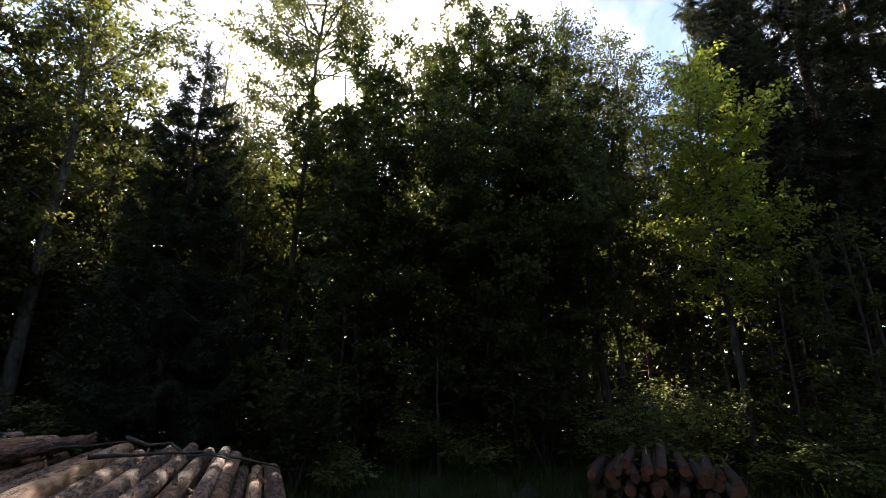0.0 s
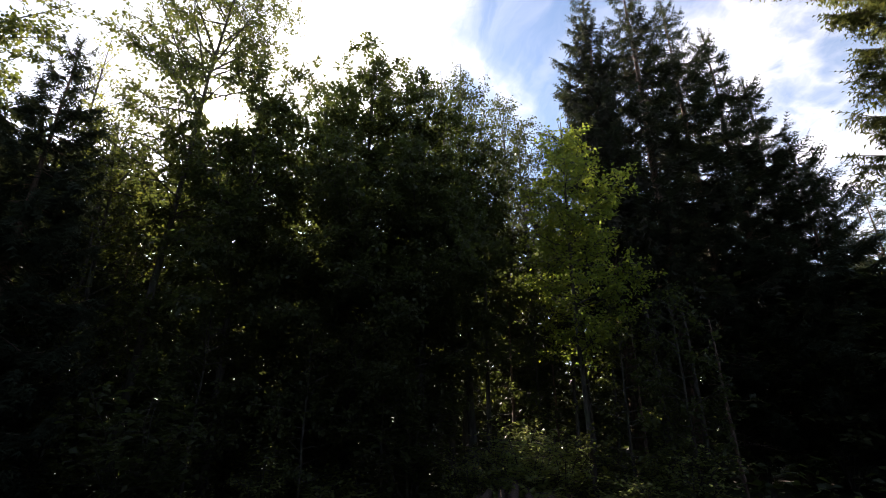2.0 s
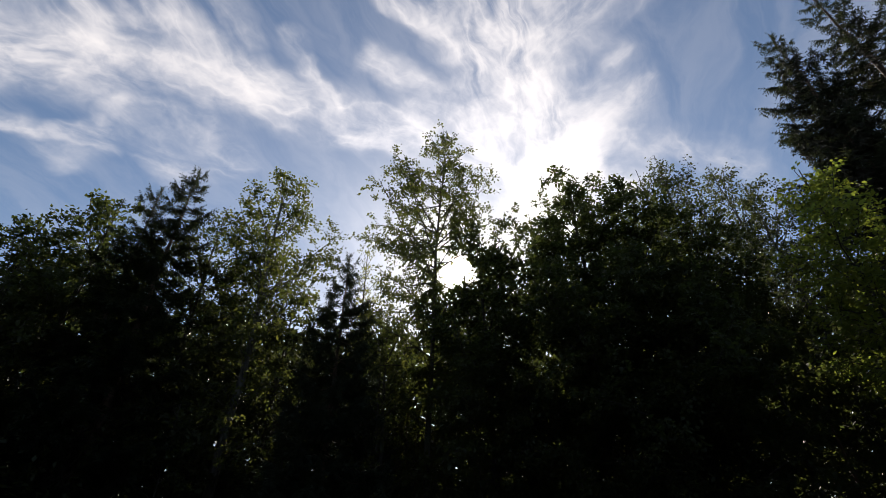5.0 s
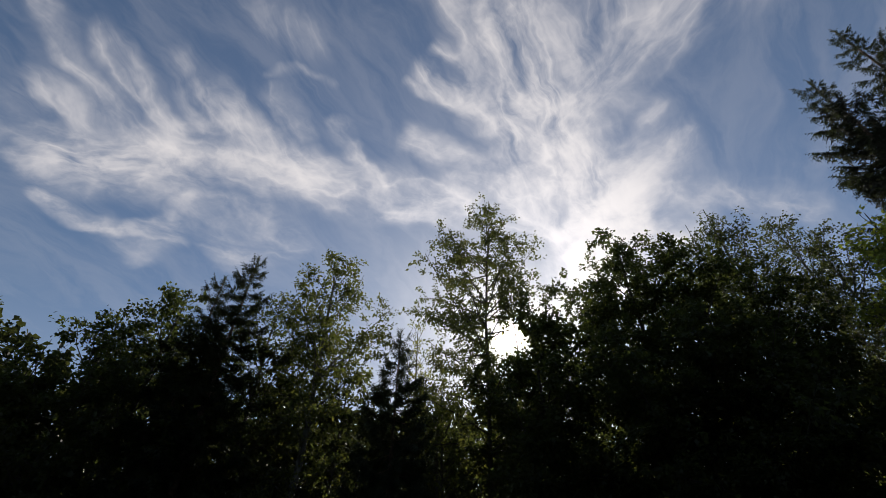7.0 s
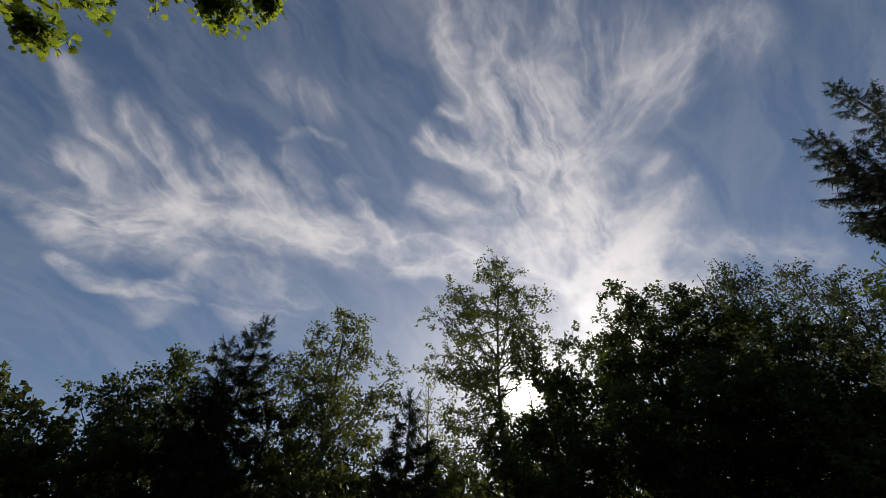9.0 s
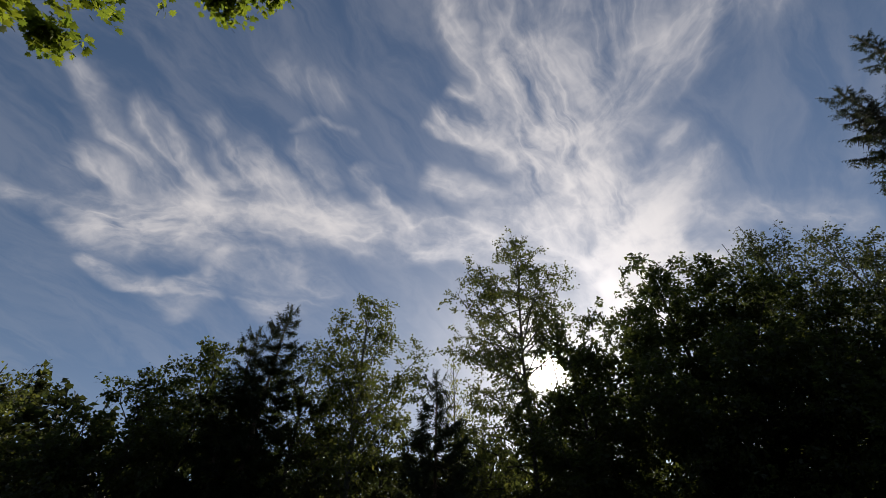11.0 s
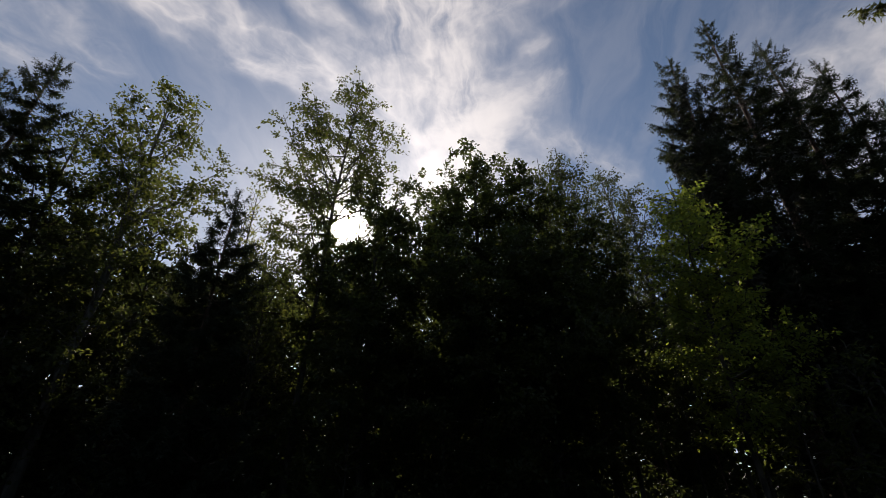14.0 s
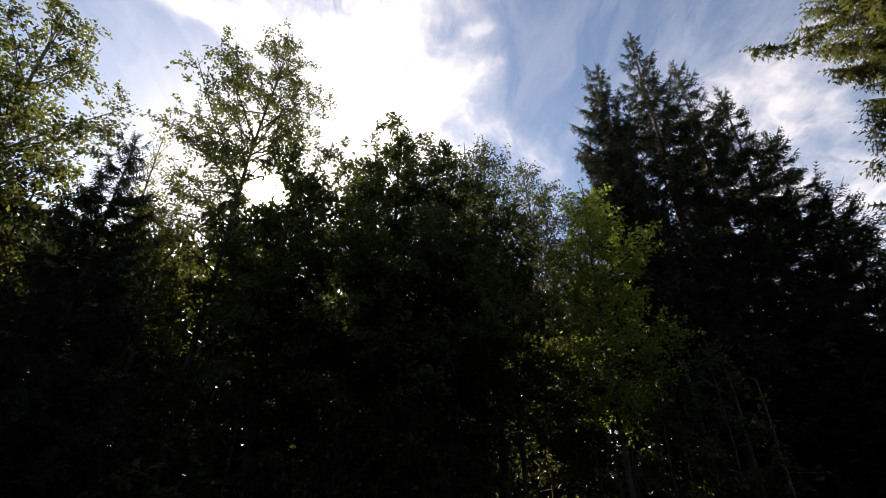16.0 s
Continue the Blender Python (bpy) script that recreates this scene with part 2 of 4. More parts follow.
def log_bark_material():
    """Part bark, part peeled pale wood, different on every log."""
    m, n = material("log_bark")
    where = n.add("ShaderNodeTexCoord").outputs["Object"]
    one = n.add("ShaderNodeObjectInfo").outputs["Random"]
    shift = n.add("ShaderNodeCombineXYZ")
    n.put(shift.inputs[0], n.math("MULTIPLY", one, 40.0))
    p = n.vec("ADD", where, shift.outputs[0])
    long = n.add("ShaderNodeMapping")
    n.link(p, long.inputs["Vector"])
    long.inputs["Scale"].default_value = (1.0, 0.3, 1.0)
    fibre = n.grain(long.outputs[0], 30.0, 6.0, 0.6).outputs[0]
    scales = n.grain(long.outputs[0], 38.0, 6.0, 0.75, 0.6).outputs[0]
    peel = n.grain(long.outputs[0], 4.5, 4.0, 0.6, 0.7).outputs[0]
    bark = n.mix(n.span(scales, 0.42, 0.6), (0.03, 0.018, 0.013, 1), (0.32, 0.20, 0.14, 1))
    grey = n.mix(n.span(scales, 0.43, 0.58), (0.06, 0.034, 0.02, 1), (0.42, 0.28, 0.17, 1))
    bark = n.mix(n.span(one, 0.35, 0.6), bark, grey)
    wood = n.mix(n.span(fibre, 0.35, 0.65), (0.24, 0.11, 0.05, 1), (0.55, 0.36, 0.21, 1))
    bare = n.span(n.math("ADD", peel, n.math("MULTIPLY", one, 0.14)), 0.60, 0.63)
    tone = n.mix(bare, bark, wood)
    shade = n.span(n.math("FRACT", n.math("MULTIPLY", one, 7.3)), 0.0, 1.0, 0.1, 0.8)
    tone = n.mix(shade, tone, n.vec("MULTIPLY", tone, (0.42, 0.33, 0.30)))
    bs = n.add("ShaderNodeBsdfPrincipled")
    n.link(tone, bs.inputs["Base Color"])
    bs.inputs["Roughness"].default_value = 0.8
    height = n.math("ADD", n.math("MULTIPLY", scales, 0.8), n.math("MULTIPLY", bare, -0.6))
    bump = n.add("ShaderNodeBump")
    bump.inputs["Strength"].default_value = 0.9
    bump.inputs["Distance"].default_value = 0.012
    n.link(height, bump.inputs["Height"])
    n.link(bump.outputs[0], bs.inputs["Normal"])
    finish(n, bs.outputs[0])
    return m


def log_end_material(name, pale, dark):
    m, n = material(name)
    where = n.add("ShaderNodeTexCoord").outputs["Object"]
    flat = n.vec("MULTIPLY", where, (1, 0, 1))
    wob = n.grain(where, 9.0, 3.0)
    r = n.math("ADD", n.vec("LENGTH", flat), n.math("MULTIPLY", wob.outputs[0], 0.03))
    rings = n.math("SINE", n.math("MULTIPLY", r, 700.0))
    one = n.add("ShaderNodeObjectInfo").outputs["Random"]
    tone = n.mix(n.span(rings, -1, 1, 0.15, 0.75), (*pale, 1), (*dark, 1))
    tone = n.mix(n.span(n.math("ADD", wob.outputs[0], n.math("MULTIPLY", one, 0.3)), 0.5, 0.85, 0.0, 0.7), tone, (*[c * 0.5 for c in dark], 1))
    bs = n.add("ShaderNodeBsdfPrincipled")
    n.link(tone, bs.inputs["Base Color"])
    bs.inputs["Roughness"].default_value = 0.85
    finish(n, bs.outputs[0])
    return m


def ground_material():
    m, n = material("forest_floor")
    where = n.add("ShaderNodeTexCoord").outputs["Object"]
    big = n.grain(where, 0.5, 4.0).outputs[0]
    small = n.grain(where, 16.0, 6.0, 0.7).outputs[0]
    soil = n.mix(n.span(small, 0.35, 0.65), (0.016, 0.011, 0.007, 1), (0.055, 0.038, 0.022, 1))
    moss = n.mix(n.span(small, 0.35, 0.7), (0.012, 0.02, 0.006, 1), (0.045, 0.07, 0.018, 1))
    bs = n.add("ShaderNodeBsdfPrincipled")
    n.link(n.mix(n.span(big, 0.42, 0.6), soil, moss), bs.inputs["Base Color"])
    bs.inputs["Roughness"].default_value = 0.95
    bump = n.add("ShaderNodeBump")
    bump.inputs["Distance"].default_value = 0.04
    n.link(small, bump.inputs["Height"])
    n.link(bump.outputs[0], bs.inputs["Normal"])
    finish(n, bs.outputs[0])
    return m


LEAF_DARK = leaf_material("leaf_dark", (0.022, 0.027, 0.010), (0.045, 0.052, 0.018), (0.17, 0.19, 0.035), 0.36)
# Shaded copy of leaf_dark: the gloom of the inner wood put into the colour.
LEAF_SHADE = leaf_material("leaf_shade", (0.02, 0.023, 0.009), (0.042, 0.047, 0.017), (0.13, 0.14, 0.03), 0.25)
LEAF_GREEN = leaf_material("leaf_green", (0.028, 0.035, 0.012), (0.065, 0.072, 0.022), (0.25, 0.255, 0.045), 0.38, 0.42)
LEAF_BRIGHT = leaf_material("leaf_bright", (0.055, 0.072, 0.013), (0.115, 0.125, 0.022), (0.40, 0.44, 0.055), 0.5)
LEAF_YELLOW = leaf_material("leaf_yellow", (0.08, 0.095, 0.016), (0.17, 0.15, 0.025), (0.40, 0.38, 0.06), 0.5)
LEAF_MAPLE = leaf_material("leaf_maple", (0.06, 0.095, 0.014), (0.16, 0.17, 0.025), (0.36, 0.40, 0.03), 0.55)
LEAF_GREY = leaf_material("leaf_grey", (0.03, 0.036, 0.016), (0.06, 0.066, 0.028), (0.17, 0.18, 0.045), 0.36, 0.4)
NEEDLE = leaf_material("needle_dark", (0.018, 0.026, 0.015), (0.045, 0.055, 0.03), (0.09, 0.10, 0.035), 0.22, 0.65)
# Near spruce only: sunlight put into a lighter, yellower needle colour.
NEEDLE_LIT = leaf_material("needle_sunlit", (0.055, 0.062, 0.022), (0.13, 0.13, 0.045), (0.24, 0.235, 0.05), 0.35, 0.55)
NEEDLE_DEAD = leaf_material("needle_grey", (0.03, 0.03, 0.022), (0.065, 0.06, 0.045), (0.07, 0.065, 0.04), 0.22, 0.8)
LEAF_BUSH = leaf_material("leaf_bush", (0.07, 0.085, 0.028), (0.16, 0.175, 0.07), (0.46, 0.48, 0.13), 0.45, 0.27)
GRASS = leaf_material("grass", (0.02, 0.03, 0.01), (0.05, 0.065, 0.02), (0.2, 0.27, 0.04), 0.4)
BARK = bark_material("bark", (0.022, 0.018, 0.014), (0.085, 0.07, 0.056), 14.0, (0.05, 0.06, 0.03))
BARK_GREY = bark_material("bark_grey", (0.04, 0.036, 0.03), (0.14, 0.13, 0.11), 10.0, (0.06, 0.07, 0.04))
BARK_RED = bark_material("bark_red", (0.05, 0.03, 0.022), (0.17, 0.11, 0.08), 18.0)
LOG_BARK = log_bark_material()
# Bark of the second pile: its shade is put into the colour.
LOG_BARK_SHADED = bark_material("log_bark_shaded", (0.025, 0.015, 0.011), (0.11, 0.06, 0.042), 26.0)
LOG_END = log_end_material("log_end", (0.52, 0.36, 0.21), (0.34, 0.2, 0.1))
# Reddish ends of the same pile, darkened for that shade.
LOG_END_RED_SHADED = log_end_material("log_end_red_shaded", (0.24, 0.09, 0.045), (0.11, 0.045, 0.022))
FLOOR = ground_material()


# ---- mesh helpers ----
def mesh_from(name, verts, faces):
    """verts (n, 3); faces (m, k) with one k."""
    me = bpy.data.meshes.new(name)
    verts, faces = np.asarray(verts, np.float32), np.asarray(faces, np.int32)
    me.vertices.add(len(verts))
    me.vertices.foreach_set("co", verts.ravel())
    k = faces.shape[1]
    me.loops.add(faces.size)
    me.loops.foreach_set("vertex_index", faces.ravel())
    me.polygons.add(len(faces))
    me.polygons.foreach_set("loop_start", np.arange(0, faces.size, k, dtype=np.int32))
    me.update(calc_edges=True)
    return me


def part(name, me, mat, parent, label=""):
    ob = new(name, me)
    me.materials.append(mat)
    ob.parent = parent
    return tagged(ob, label) if label else ob


def thing(name, at, label, category, group="", kind=""):
    ob = new(name)
    ob.location = at
    return tagged(ob, label, category, group, kind)


def tubes(name, runs):
    """One mesh of tapered tubes. runs: (points (k, 3), start radius, end radius, sides)."""
    verts, faces, count = [], [], 0
    for pts, r0, r1, sides in runs:
        pts = np.asarray(pts, float)
        k = len(pts)
        way = np.gradient(pts, axis=0)
        way /= np.linalg.norm(way, axis=1)[:, None] + 1e-9
        ref = np.where(np.abs(way[:, 2:3]) > 0.9, [[1.0, 0, 0]], [[0, 0, 1.0]])
        u = np.cross(way, ref)
        u /= np.linalg.norm(u, axis=1)[:, None] + 1e-9
        v = np.cross(way, u)
        r = np.linspace(r0, r1, k)[:, None, None]
        a = np.linspace(0, 2 * math.pi, sides, endpoint=False)
        ring = pts[:, None] + r * (np.cos(a)[None, :, None] * u[:, None] + np.sin(a)[None, :, None] * v[:, None])
        verts.append(ring.reshape(-1, 3))
        i = np.arange(k - 1)[:, None] * sides
        j = np.arange(sides)[None]
        jn = (j + 1) % sides
        faces.append(np.stack([i + j, i + jn, i + sides + jn, i + sides + j], -1).reshape(-1, 4) + count)
        count += k * sides
    me = mesh_from(name, np.concatenate(verts), np.concatenate(faces))
    me.polygons.foreach_set("use_smooth", np.ones(len(me.polygons), bool))
    return me


# a leaf lies along +y from its stalk, its face to +z
OVATE = (np.array([(0, 0, 0), (-0.34, 0.45, 0.10), (0, 1, -0.08), (0.34, 0.45, 0.10)]), np.array([(0, 1, 2), (0, 2, 3)]))
BLADE = (np.array([(-0.02, 0, 0), (0.02, 0, 0), (0.0, 1, 0.25)]), np.array([(0, 1, 2)]))


def maple_leaf():
    tips = [(0.0, 1.0), (0.16, 0.72), (0.42, 0.80), (0.30, 0.52), (0.58, 0.40), (0.30, 0.25), (0.36, 0.05), (0.0, 0.12)]
    right = [(x, y) for x, y in tips]
    left = [(-x, y) for x, y in tips[1:-1]][::-1]
    ring = right + left
    v = [(0, 0.35, 0.03)] + [(x, y, -0.12 * abs(x)) for x, y in ring]
    k = len(ring)
    return np.array(v), np.array([(0, 1 + (i + 1) % k, 1 + i) for i in range(k)])


MAPLE = maple_leaf()


def needle_spray(pairs, half):
    """A sinking conifer twig: a needle-clad spine with side shoots that shorten towards the tip."""
    sink = lambda y: -0.16 * y * y
    v = [(-0.022, 0, 0), (0.022, 0, 0), (0, 1.0, sink(1.0))]
    f = [(0, 1, 2)]
    for i in range(pairs):
        y = 0.06 + 0.8 * i / pairs
        reach = half * (1 - 0.62 * y) * (1.0 if i % 2 else 0.8)
        for sx in (-1, 1):
            k = len(v)
            yy = y + (0.03 if sx > 0 else 0.0)
            v += [(0, yy - 0.035, sink(yy)), (0, yy + 0.075, sink(yy)), (sx * reach, yy + reach * 0.8, sink(yy) - 0.3 * reach)]
            f.append((k, k + 1, k + 2) if sx < 0 else (k + 1, k, k + 2))
    return np.array(v), np.array(f)


SPRAY, SPRAY_FINE = needle_spray(3, 0.36), needle_spray(3, 0.3)


def leaves(name, shape, at, way, up, size):
    """One mesh of leaves. at, way, up: (n, 3); size: (n,)."""
    base, tri = shape
    y = way / (np.linalg.norm(way, axis=1)[:, None] + 1e-9)
    x = np.cross(y, up)
    x /= np.linalg.norm(x, axis=1)[:, None] + 1e-9
    z = np.cross(x, y)
    b = base[None] * size[:, None, None]
    v = at[:, None] + b[..., 0:1] * x[:, None] + b[..., 1:2] * y[:, None] + b[..., 2:3] * z[:, None]
    f = tri[None] + (np.arange(len(at)) * len(base))[:, None, None]
    return mesh_from(name, v.reshape(-1, 3), f.reshape(-1, 3))


GAP_FROM, GAP_TO = np.array((0.03, -0.05, 1.66)), np.array((0.42, -0.38, 1.70))


def open_gap(at, pos, radius=0.27):
    """Which leaves stay: none grow in the narrow slot through which the sun shines onto the track."""
    sunward = np.array(toward(SUN_AZ, SUN_EL))
    flat = lambda v: v - (v @ sunward)[..., None] * sunward
    rel, run = flat(pos + np.array(at) - GAP_FROM), flat(GAP_TO - GAP_FROM)
    t = np.clip(rel @ run / (run @ run), 0, 1)
    ragged = np.random.default_rng(5).uniform(0.55, 1.5, len(pos)) * radius
    return np.linalg.norm(rel - t[:, None] * run, axis=1) > ragged


def bent(rng, a, way, length, lift, k=5, wander=0.08):
    """A limb from a along way that lifts (or sinks) by lift over its length."""
    t = np.linspace(0, 1, k)[:, None]
    pts = a + way * length * t + np.array([0, 0, 1.0]) * lift * length * t ** 2
    pts[1:] += rng.normal(0, wander * length / k, (k - 1, 3)) * t[1:]
    return pts


def along(pts, t):
    t = np.asarray(t) * (len(pts) - 1)
    i = np.minimum(t.astype(int), len(pts) - 2)
    w = (t - i)[:, None]
    return pts[i] * (1 - w) + pts[i + 1] * w


def broadleaf(name, at, height, profile, label, category="tree", seed=0, crown0=0.3, limbs=46, rise=(25, 65), shape=OVATE, size=0.09,
              density=1.0, mat=None, bark=None, radius=0.09, lean=(0, 0), bias=(0, 0), lift=0.15, spread=0.13, group="", tuft=9, split=True):
    """A leafy tree: a tapered trunk, limbs with twigs, and a crown of single leaves along the twigs.
    profile: (share of the height, reach of the limbs in metres); bias: how far the limbs reach more to one side."""
    rng = np.random.default_rng(seed)
    root = thing(name, at, label, category, group)
    k = 12
    s = np.linspace(0, 1, k)
    wander = np.cumsum(rng.normal(0, 0.035 * height / k, (k, 2)), axis=0)
    stem = np.stack([lean[0] * s ** 1.3 + wander[:, 0] * np.sin(s * 3.1), lean[1] * s ** 1.3 + wander[:, 1] * np.sin(s * 3.1), height * s - 0.15 * (s == 0)], 1)
    trunk, bough, cl_at, cl_way = [(stem, radius, 0.008, 8)], [], [], []
    trunk.append((np.array([stem[0], stem[0] + (0, 0, 0.45)]), radius * 1.5, radius * 0.98, 8))
    hs, rs = zip(*profile)
    for i in range(limbs):
        h = crown0 + (0.985 - crown0) * ((i + rng.random()) / limbs)
        az = i * 2.39996 + rng.normal(0, 0.35)
        out = np.array([math.cos(az), math.sin(az), 0])
        reach = np.interp(h, hs, rs) * rng.uniform(0.6, 1.12) * (1 + out[0] * bias[0] + out[1] * bias[1])
        if reach < 0.12:
            continue
        e = radians(np.interp(h, (crown0, 1), rise) + rng.normal(0, 8))
        length = reach / max(math.cos(e), 0.35)
        way = out * math.cos(e) + np.array([0, 0, math.sin(e)])
        foot = along(stem, [max(h - reach * 0.8 * math.tan(e) / height, crown0 * 0.6)])[0]
        limb = bent(rng, foot, way, length, lift * rng.uniform(-1, 1), 6, 0.1)
        if not open_gap(at, limb, 0.12).all():
            continue
        wood = [(limb, 0.008 * length + 0.005, 0.004, 5)]
        bough.append(wood)
        m = max(3, int(length * 7 * density))
        ts = rng.uniform(0.22, 1.0, m)
        for t, p in zip(ts, along(limb, ts)):
            side = rng.normal(0, 1, 3)
            side -= way * side.dot(way) * 0.6
            side[2] *= 0.55
            tw = way * 0.55 + side / (np.linalg.norm(side) + 1e-9)
            tw /= np.linalg.norm(tw)
            tl = (0.18 + 0.34 * length * (1 - 0.6 * t)) * rng.uniform(0.5, 1.0)
            twig = bent(rng, p, tw, tl, -0.12, 3, 0.15)
            if open_gap(at, twig[1:2])[0]:
                wood.append((twig, 0.005, 0.002, 3))
            c = max(2, int(tuft * tl / 0.5 + 1))
            tt = rng.uniform(0.15, 1.05, c)
            cl_at.append(p + (twig[-1] - p) * tt[:, None])
            cl_way.append(np.repeat(tw[None], c, 0))
    centre, tw = np.concatenate(cl_at), np.concatenate(cl_way)
    rep, size, spread = 4, size * (0.86 if mat in (LEAF_DARK, LEAF_SHADE) else 0.8), spread * 0.8
    n = len(centre) * rep
    pos = np.repeat(centre, rep, 0) + rng.normal(0, spread * 0.55, (n, 3)) * (1, 1, 0.8)
    way = np.repeat(tw, rep, 0) * 0.6 + rng.normal(0, 0.6, (n, 3)) + (0, 0, -0.35)
    up = rng.normal(0, 0.5, (n, 3)) + (0, 0, 1.0)
    stay = open_gap(at, pos)
    if not split:
        trunk += [run for wood in bough for run in wood]
    part("trunk", tubes("trunk", trunk), bark or BARK, root)
    for wood in bough if split else ():
        part("limb", tubes("limb", wood), bark or BARK, root)
    part("crown", leaves("crown", shape, pos[stay], way[stay], up[stay], size * rng.uniform(0.6, 1.25, n)[stay]), mat or LEAF_GREEN, root)
    return root


def spruce(name, at, height, reach, label, seed=0, crown0=0.12, whorls=None, droop=0.25, mat=None, density=1.0, twig=0.46, lean=(0, 0), shape=SPRAY,
           bare=0.0, bias=(0, 0), group="", radius=None, power=0.8, hang=0.35, scatter=0.3, short=0.62, long=None, face=None, strands=0):
    """A conifer: a straight trunk, whorls of limbs that sink and lift again at the tips, and needle-clad twigs along them."""
    rng = np.random.default_rng(seed)
    root = thing(name, at, label, "spruce", group)
    k = 14
    s = np.linspace(0, 1, k)
    stem = np.stack([lean[0] * s, lean[1] * s, height * s - 0.2 * (s == 0)], 1)
    stem[1:-1, :2] += rng.normal(0, 0.015, (k - 2, 2))
    radius = radius or 0.012 * height
    wood = []
    whorls = whorls or int(height * 2.6)
    n_at, n_way, n_up, n_size, s_at = [], [], [], [], []
    for w in range(whorls):
        count = 7 if w < 0.8 * whorls else 5
        for i in range(count):
            h = crown0 + (0.985 - crown0) * min(max(w + rng.uniform(-scatter, scatter), 0), whorls) / whorls
            az = 2 * math.pi * (i + rng.uniform(-0.3, 0.3)) / count + w * 1.1
            out = np.array([math.cos(az), math.sin(az), 0])
            r = (reach * min(1, (1 - h) / (1 - crown0)) ** power + 0.08) * rng.uniform(short, 1.12) * (1 + out[0] * bias[0] + out[1] * bias[1])
            r *= 1 - 0.35 * max(0, (0.3 - h) / 0.3)
            if long and w == i == 0:
                # one limb that sticks out far beyond the rest
                h, r = long[0], long[2]
                out = np.array([math.cos(radians(long[1])), math.sin(radians(long[1])), 0])
            e = np.interp(h, (0.1, 0.6, 0.88, 1.0), (-0.38, -0.16, 0.2, 0.9)) + rng.normal(0, 0.1)
            foot = along(stem, [max(h, 0.02)])[0]
            t = np.linspace(0, 1, 6)[:, None]
            limb = foot + out * r * t + np.array([0, 0, 1.0]) * r * (e * t - droop * t * (1 - t) * 1.9 + 0.2 * t ** 3)
            limb[1:] += rng.normal(0, 0.02 * r, (5, 3))
            wood.append((limb, 0.008 * r + 0.006, 0.003, 4))
            if rng.random() < bare:
                continue
            cross = np.array([-out[1], out[0], 0])
            m = max(16, int(r * 52 * density * (0.3 if face and out[0] * face[0] + out[1] * face[1] < -0.1 else 1.0)))
            ts = np.sqrt(rng.uniform(0.02, 1.0, m))
            p = along(limb, ts)
            sgn = rng.choice([-1, 1], m)[:, None]
            tw = out * rng.uniform(0.45, 1.0, (m, 1)) + cross * sgn * rng.uniform(0.1, 0.95, (m, 1)) + np.array([0, 0, 1.0]) * rng.uniform(-hang * 1.8, 0.15, (m, 1))
            tw /= np.linalg.norm(tw, axis=1)[:, None]
            tl = twig * 0.86 * (1.3 - 0.6 * ts) * rng.uniform(0.6, 1.3, m) * (0.4 + 0.6 * min(1, r))
            n_at.append(p), n_way.append(tw), n_up.append(np.repeat([[0, 0, 1.0]], m, 0) + rng.normal(0, 0.4, (m, 3))), n_size.append(tl)
            n_at.append(limb[-2:]), n_way.append(np.repeat((limb[-1] - limb[-2])[None], 2, 0)), n_up.append(np.array([[0, 0, 1.0]] * 2)), n_size.append(np.array([0.8, 0.7]) * twig * (0.4 + 0.6 * min(1, r)))
            if strands and r > 0.5:
                u = rng.uniform(0.15, 0.95, int(strands * r))
                s_at.append(along(limb, u))
    # the leader is clad in short rising twigs
    k = 60
    tip = rng.uniform(0.9, 1.0, k)
    n_at.append(along(stem, tip)), n_up.append(rng.normal(0, 1, (k, 3))), n_size.append(twig * (0.35 + 4.0 * (1 - tip)) * rng.uniform(0.6, 1.0, k))
    n_way.append(rng.normal(0, 0.6, (k, 3)) * (1, 1, 0.4) + (0, 0, 0.75))
    part("trunk", tubes("trunk", [(stem, radius, 0.006, 8)] + wood), BARK_RED, root)
    if s_at:
        hung = np.concatenate(s_at)
        k = len(hung)
        part("drooping_foliage", leaves("drooping_foliage", SPRAY_FINE, hung, rng.normal(0, 0.16, (k, 3)) + (0, 0, -1), rng.normal(0, 1, (k, 3)), rng.uniform(0.25, 0.75, k)), NEEDLE_DEAD, root, "grey hanging twigs")
    pos, way, up, size = (np.concatenate(a) for a in (n_at, n_way, n_up, n_size))
    stay = open_gap(at, pos)
    part("crown", leaves("crown", shape, pos[stay], way[stay], up[stay], size[stay]), mat or NEEDLE, root)
    return root


# ---- ground ----
def rise_of(x, y):
    """Height of the ground: a flat track, then a bank up into the wood."""
    d = math.hypot(x, y)
    t = min(max((d - 6.5) / 5.0, 0), 1)
    b = 0.35 * t * t * (3 - 2 * t)
    far = 0.015 * max(0, d - 12)
    return b + far * (1 if d < 60 else 60 / d) + 0.05 * noise.noise((x * 0.7, y * 0.7, 0)) + 0.02 * noise.noise((x * 2.5, y * 2.5, 3))


def ground():
    axis = np.sign(np.linspace(-1, 1, 161)) * (np.abs(np.linspace(-1, 1, 161)) ** 2.6 * 900 + np.abs(np.linspace(-1, 1, 161)) * 14)
    n = len(axis)
    v = [(x, y, rise_of(x, y)) for y in axis for x in axis]
    i = np.arange(n - 1)[:, None] * n + np.arange(n - 1)[None]
    f = np.stack([i, i + 1, i + n + 1, i + n], -1).reshape(-1, 4)
    ob = new("ground", mesh_from("ground", v, f))
    ob.data.materials.append(FLOOR)
    ob.data.polygons.foreach_set("use_smooth", np.ones(len(f), bool))
    tagged(ob, "dark forest floor of soil, moss and leaf litter", "ground", kind="structure")


ground()


def site(az, dist):
    p = spot(az, dist)
    p.z = rise_of(p.x, p.y)
    return p


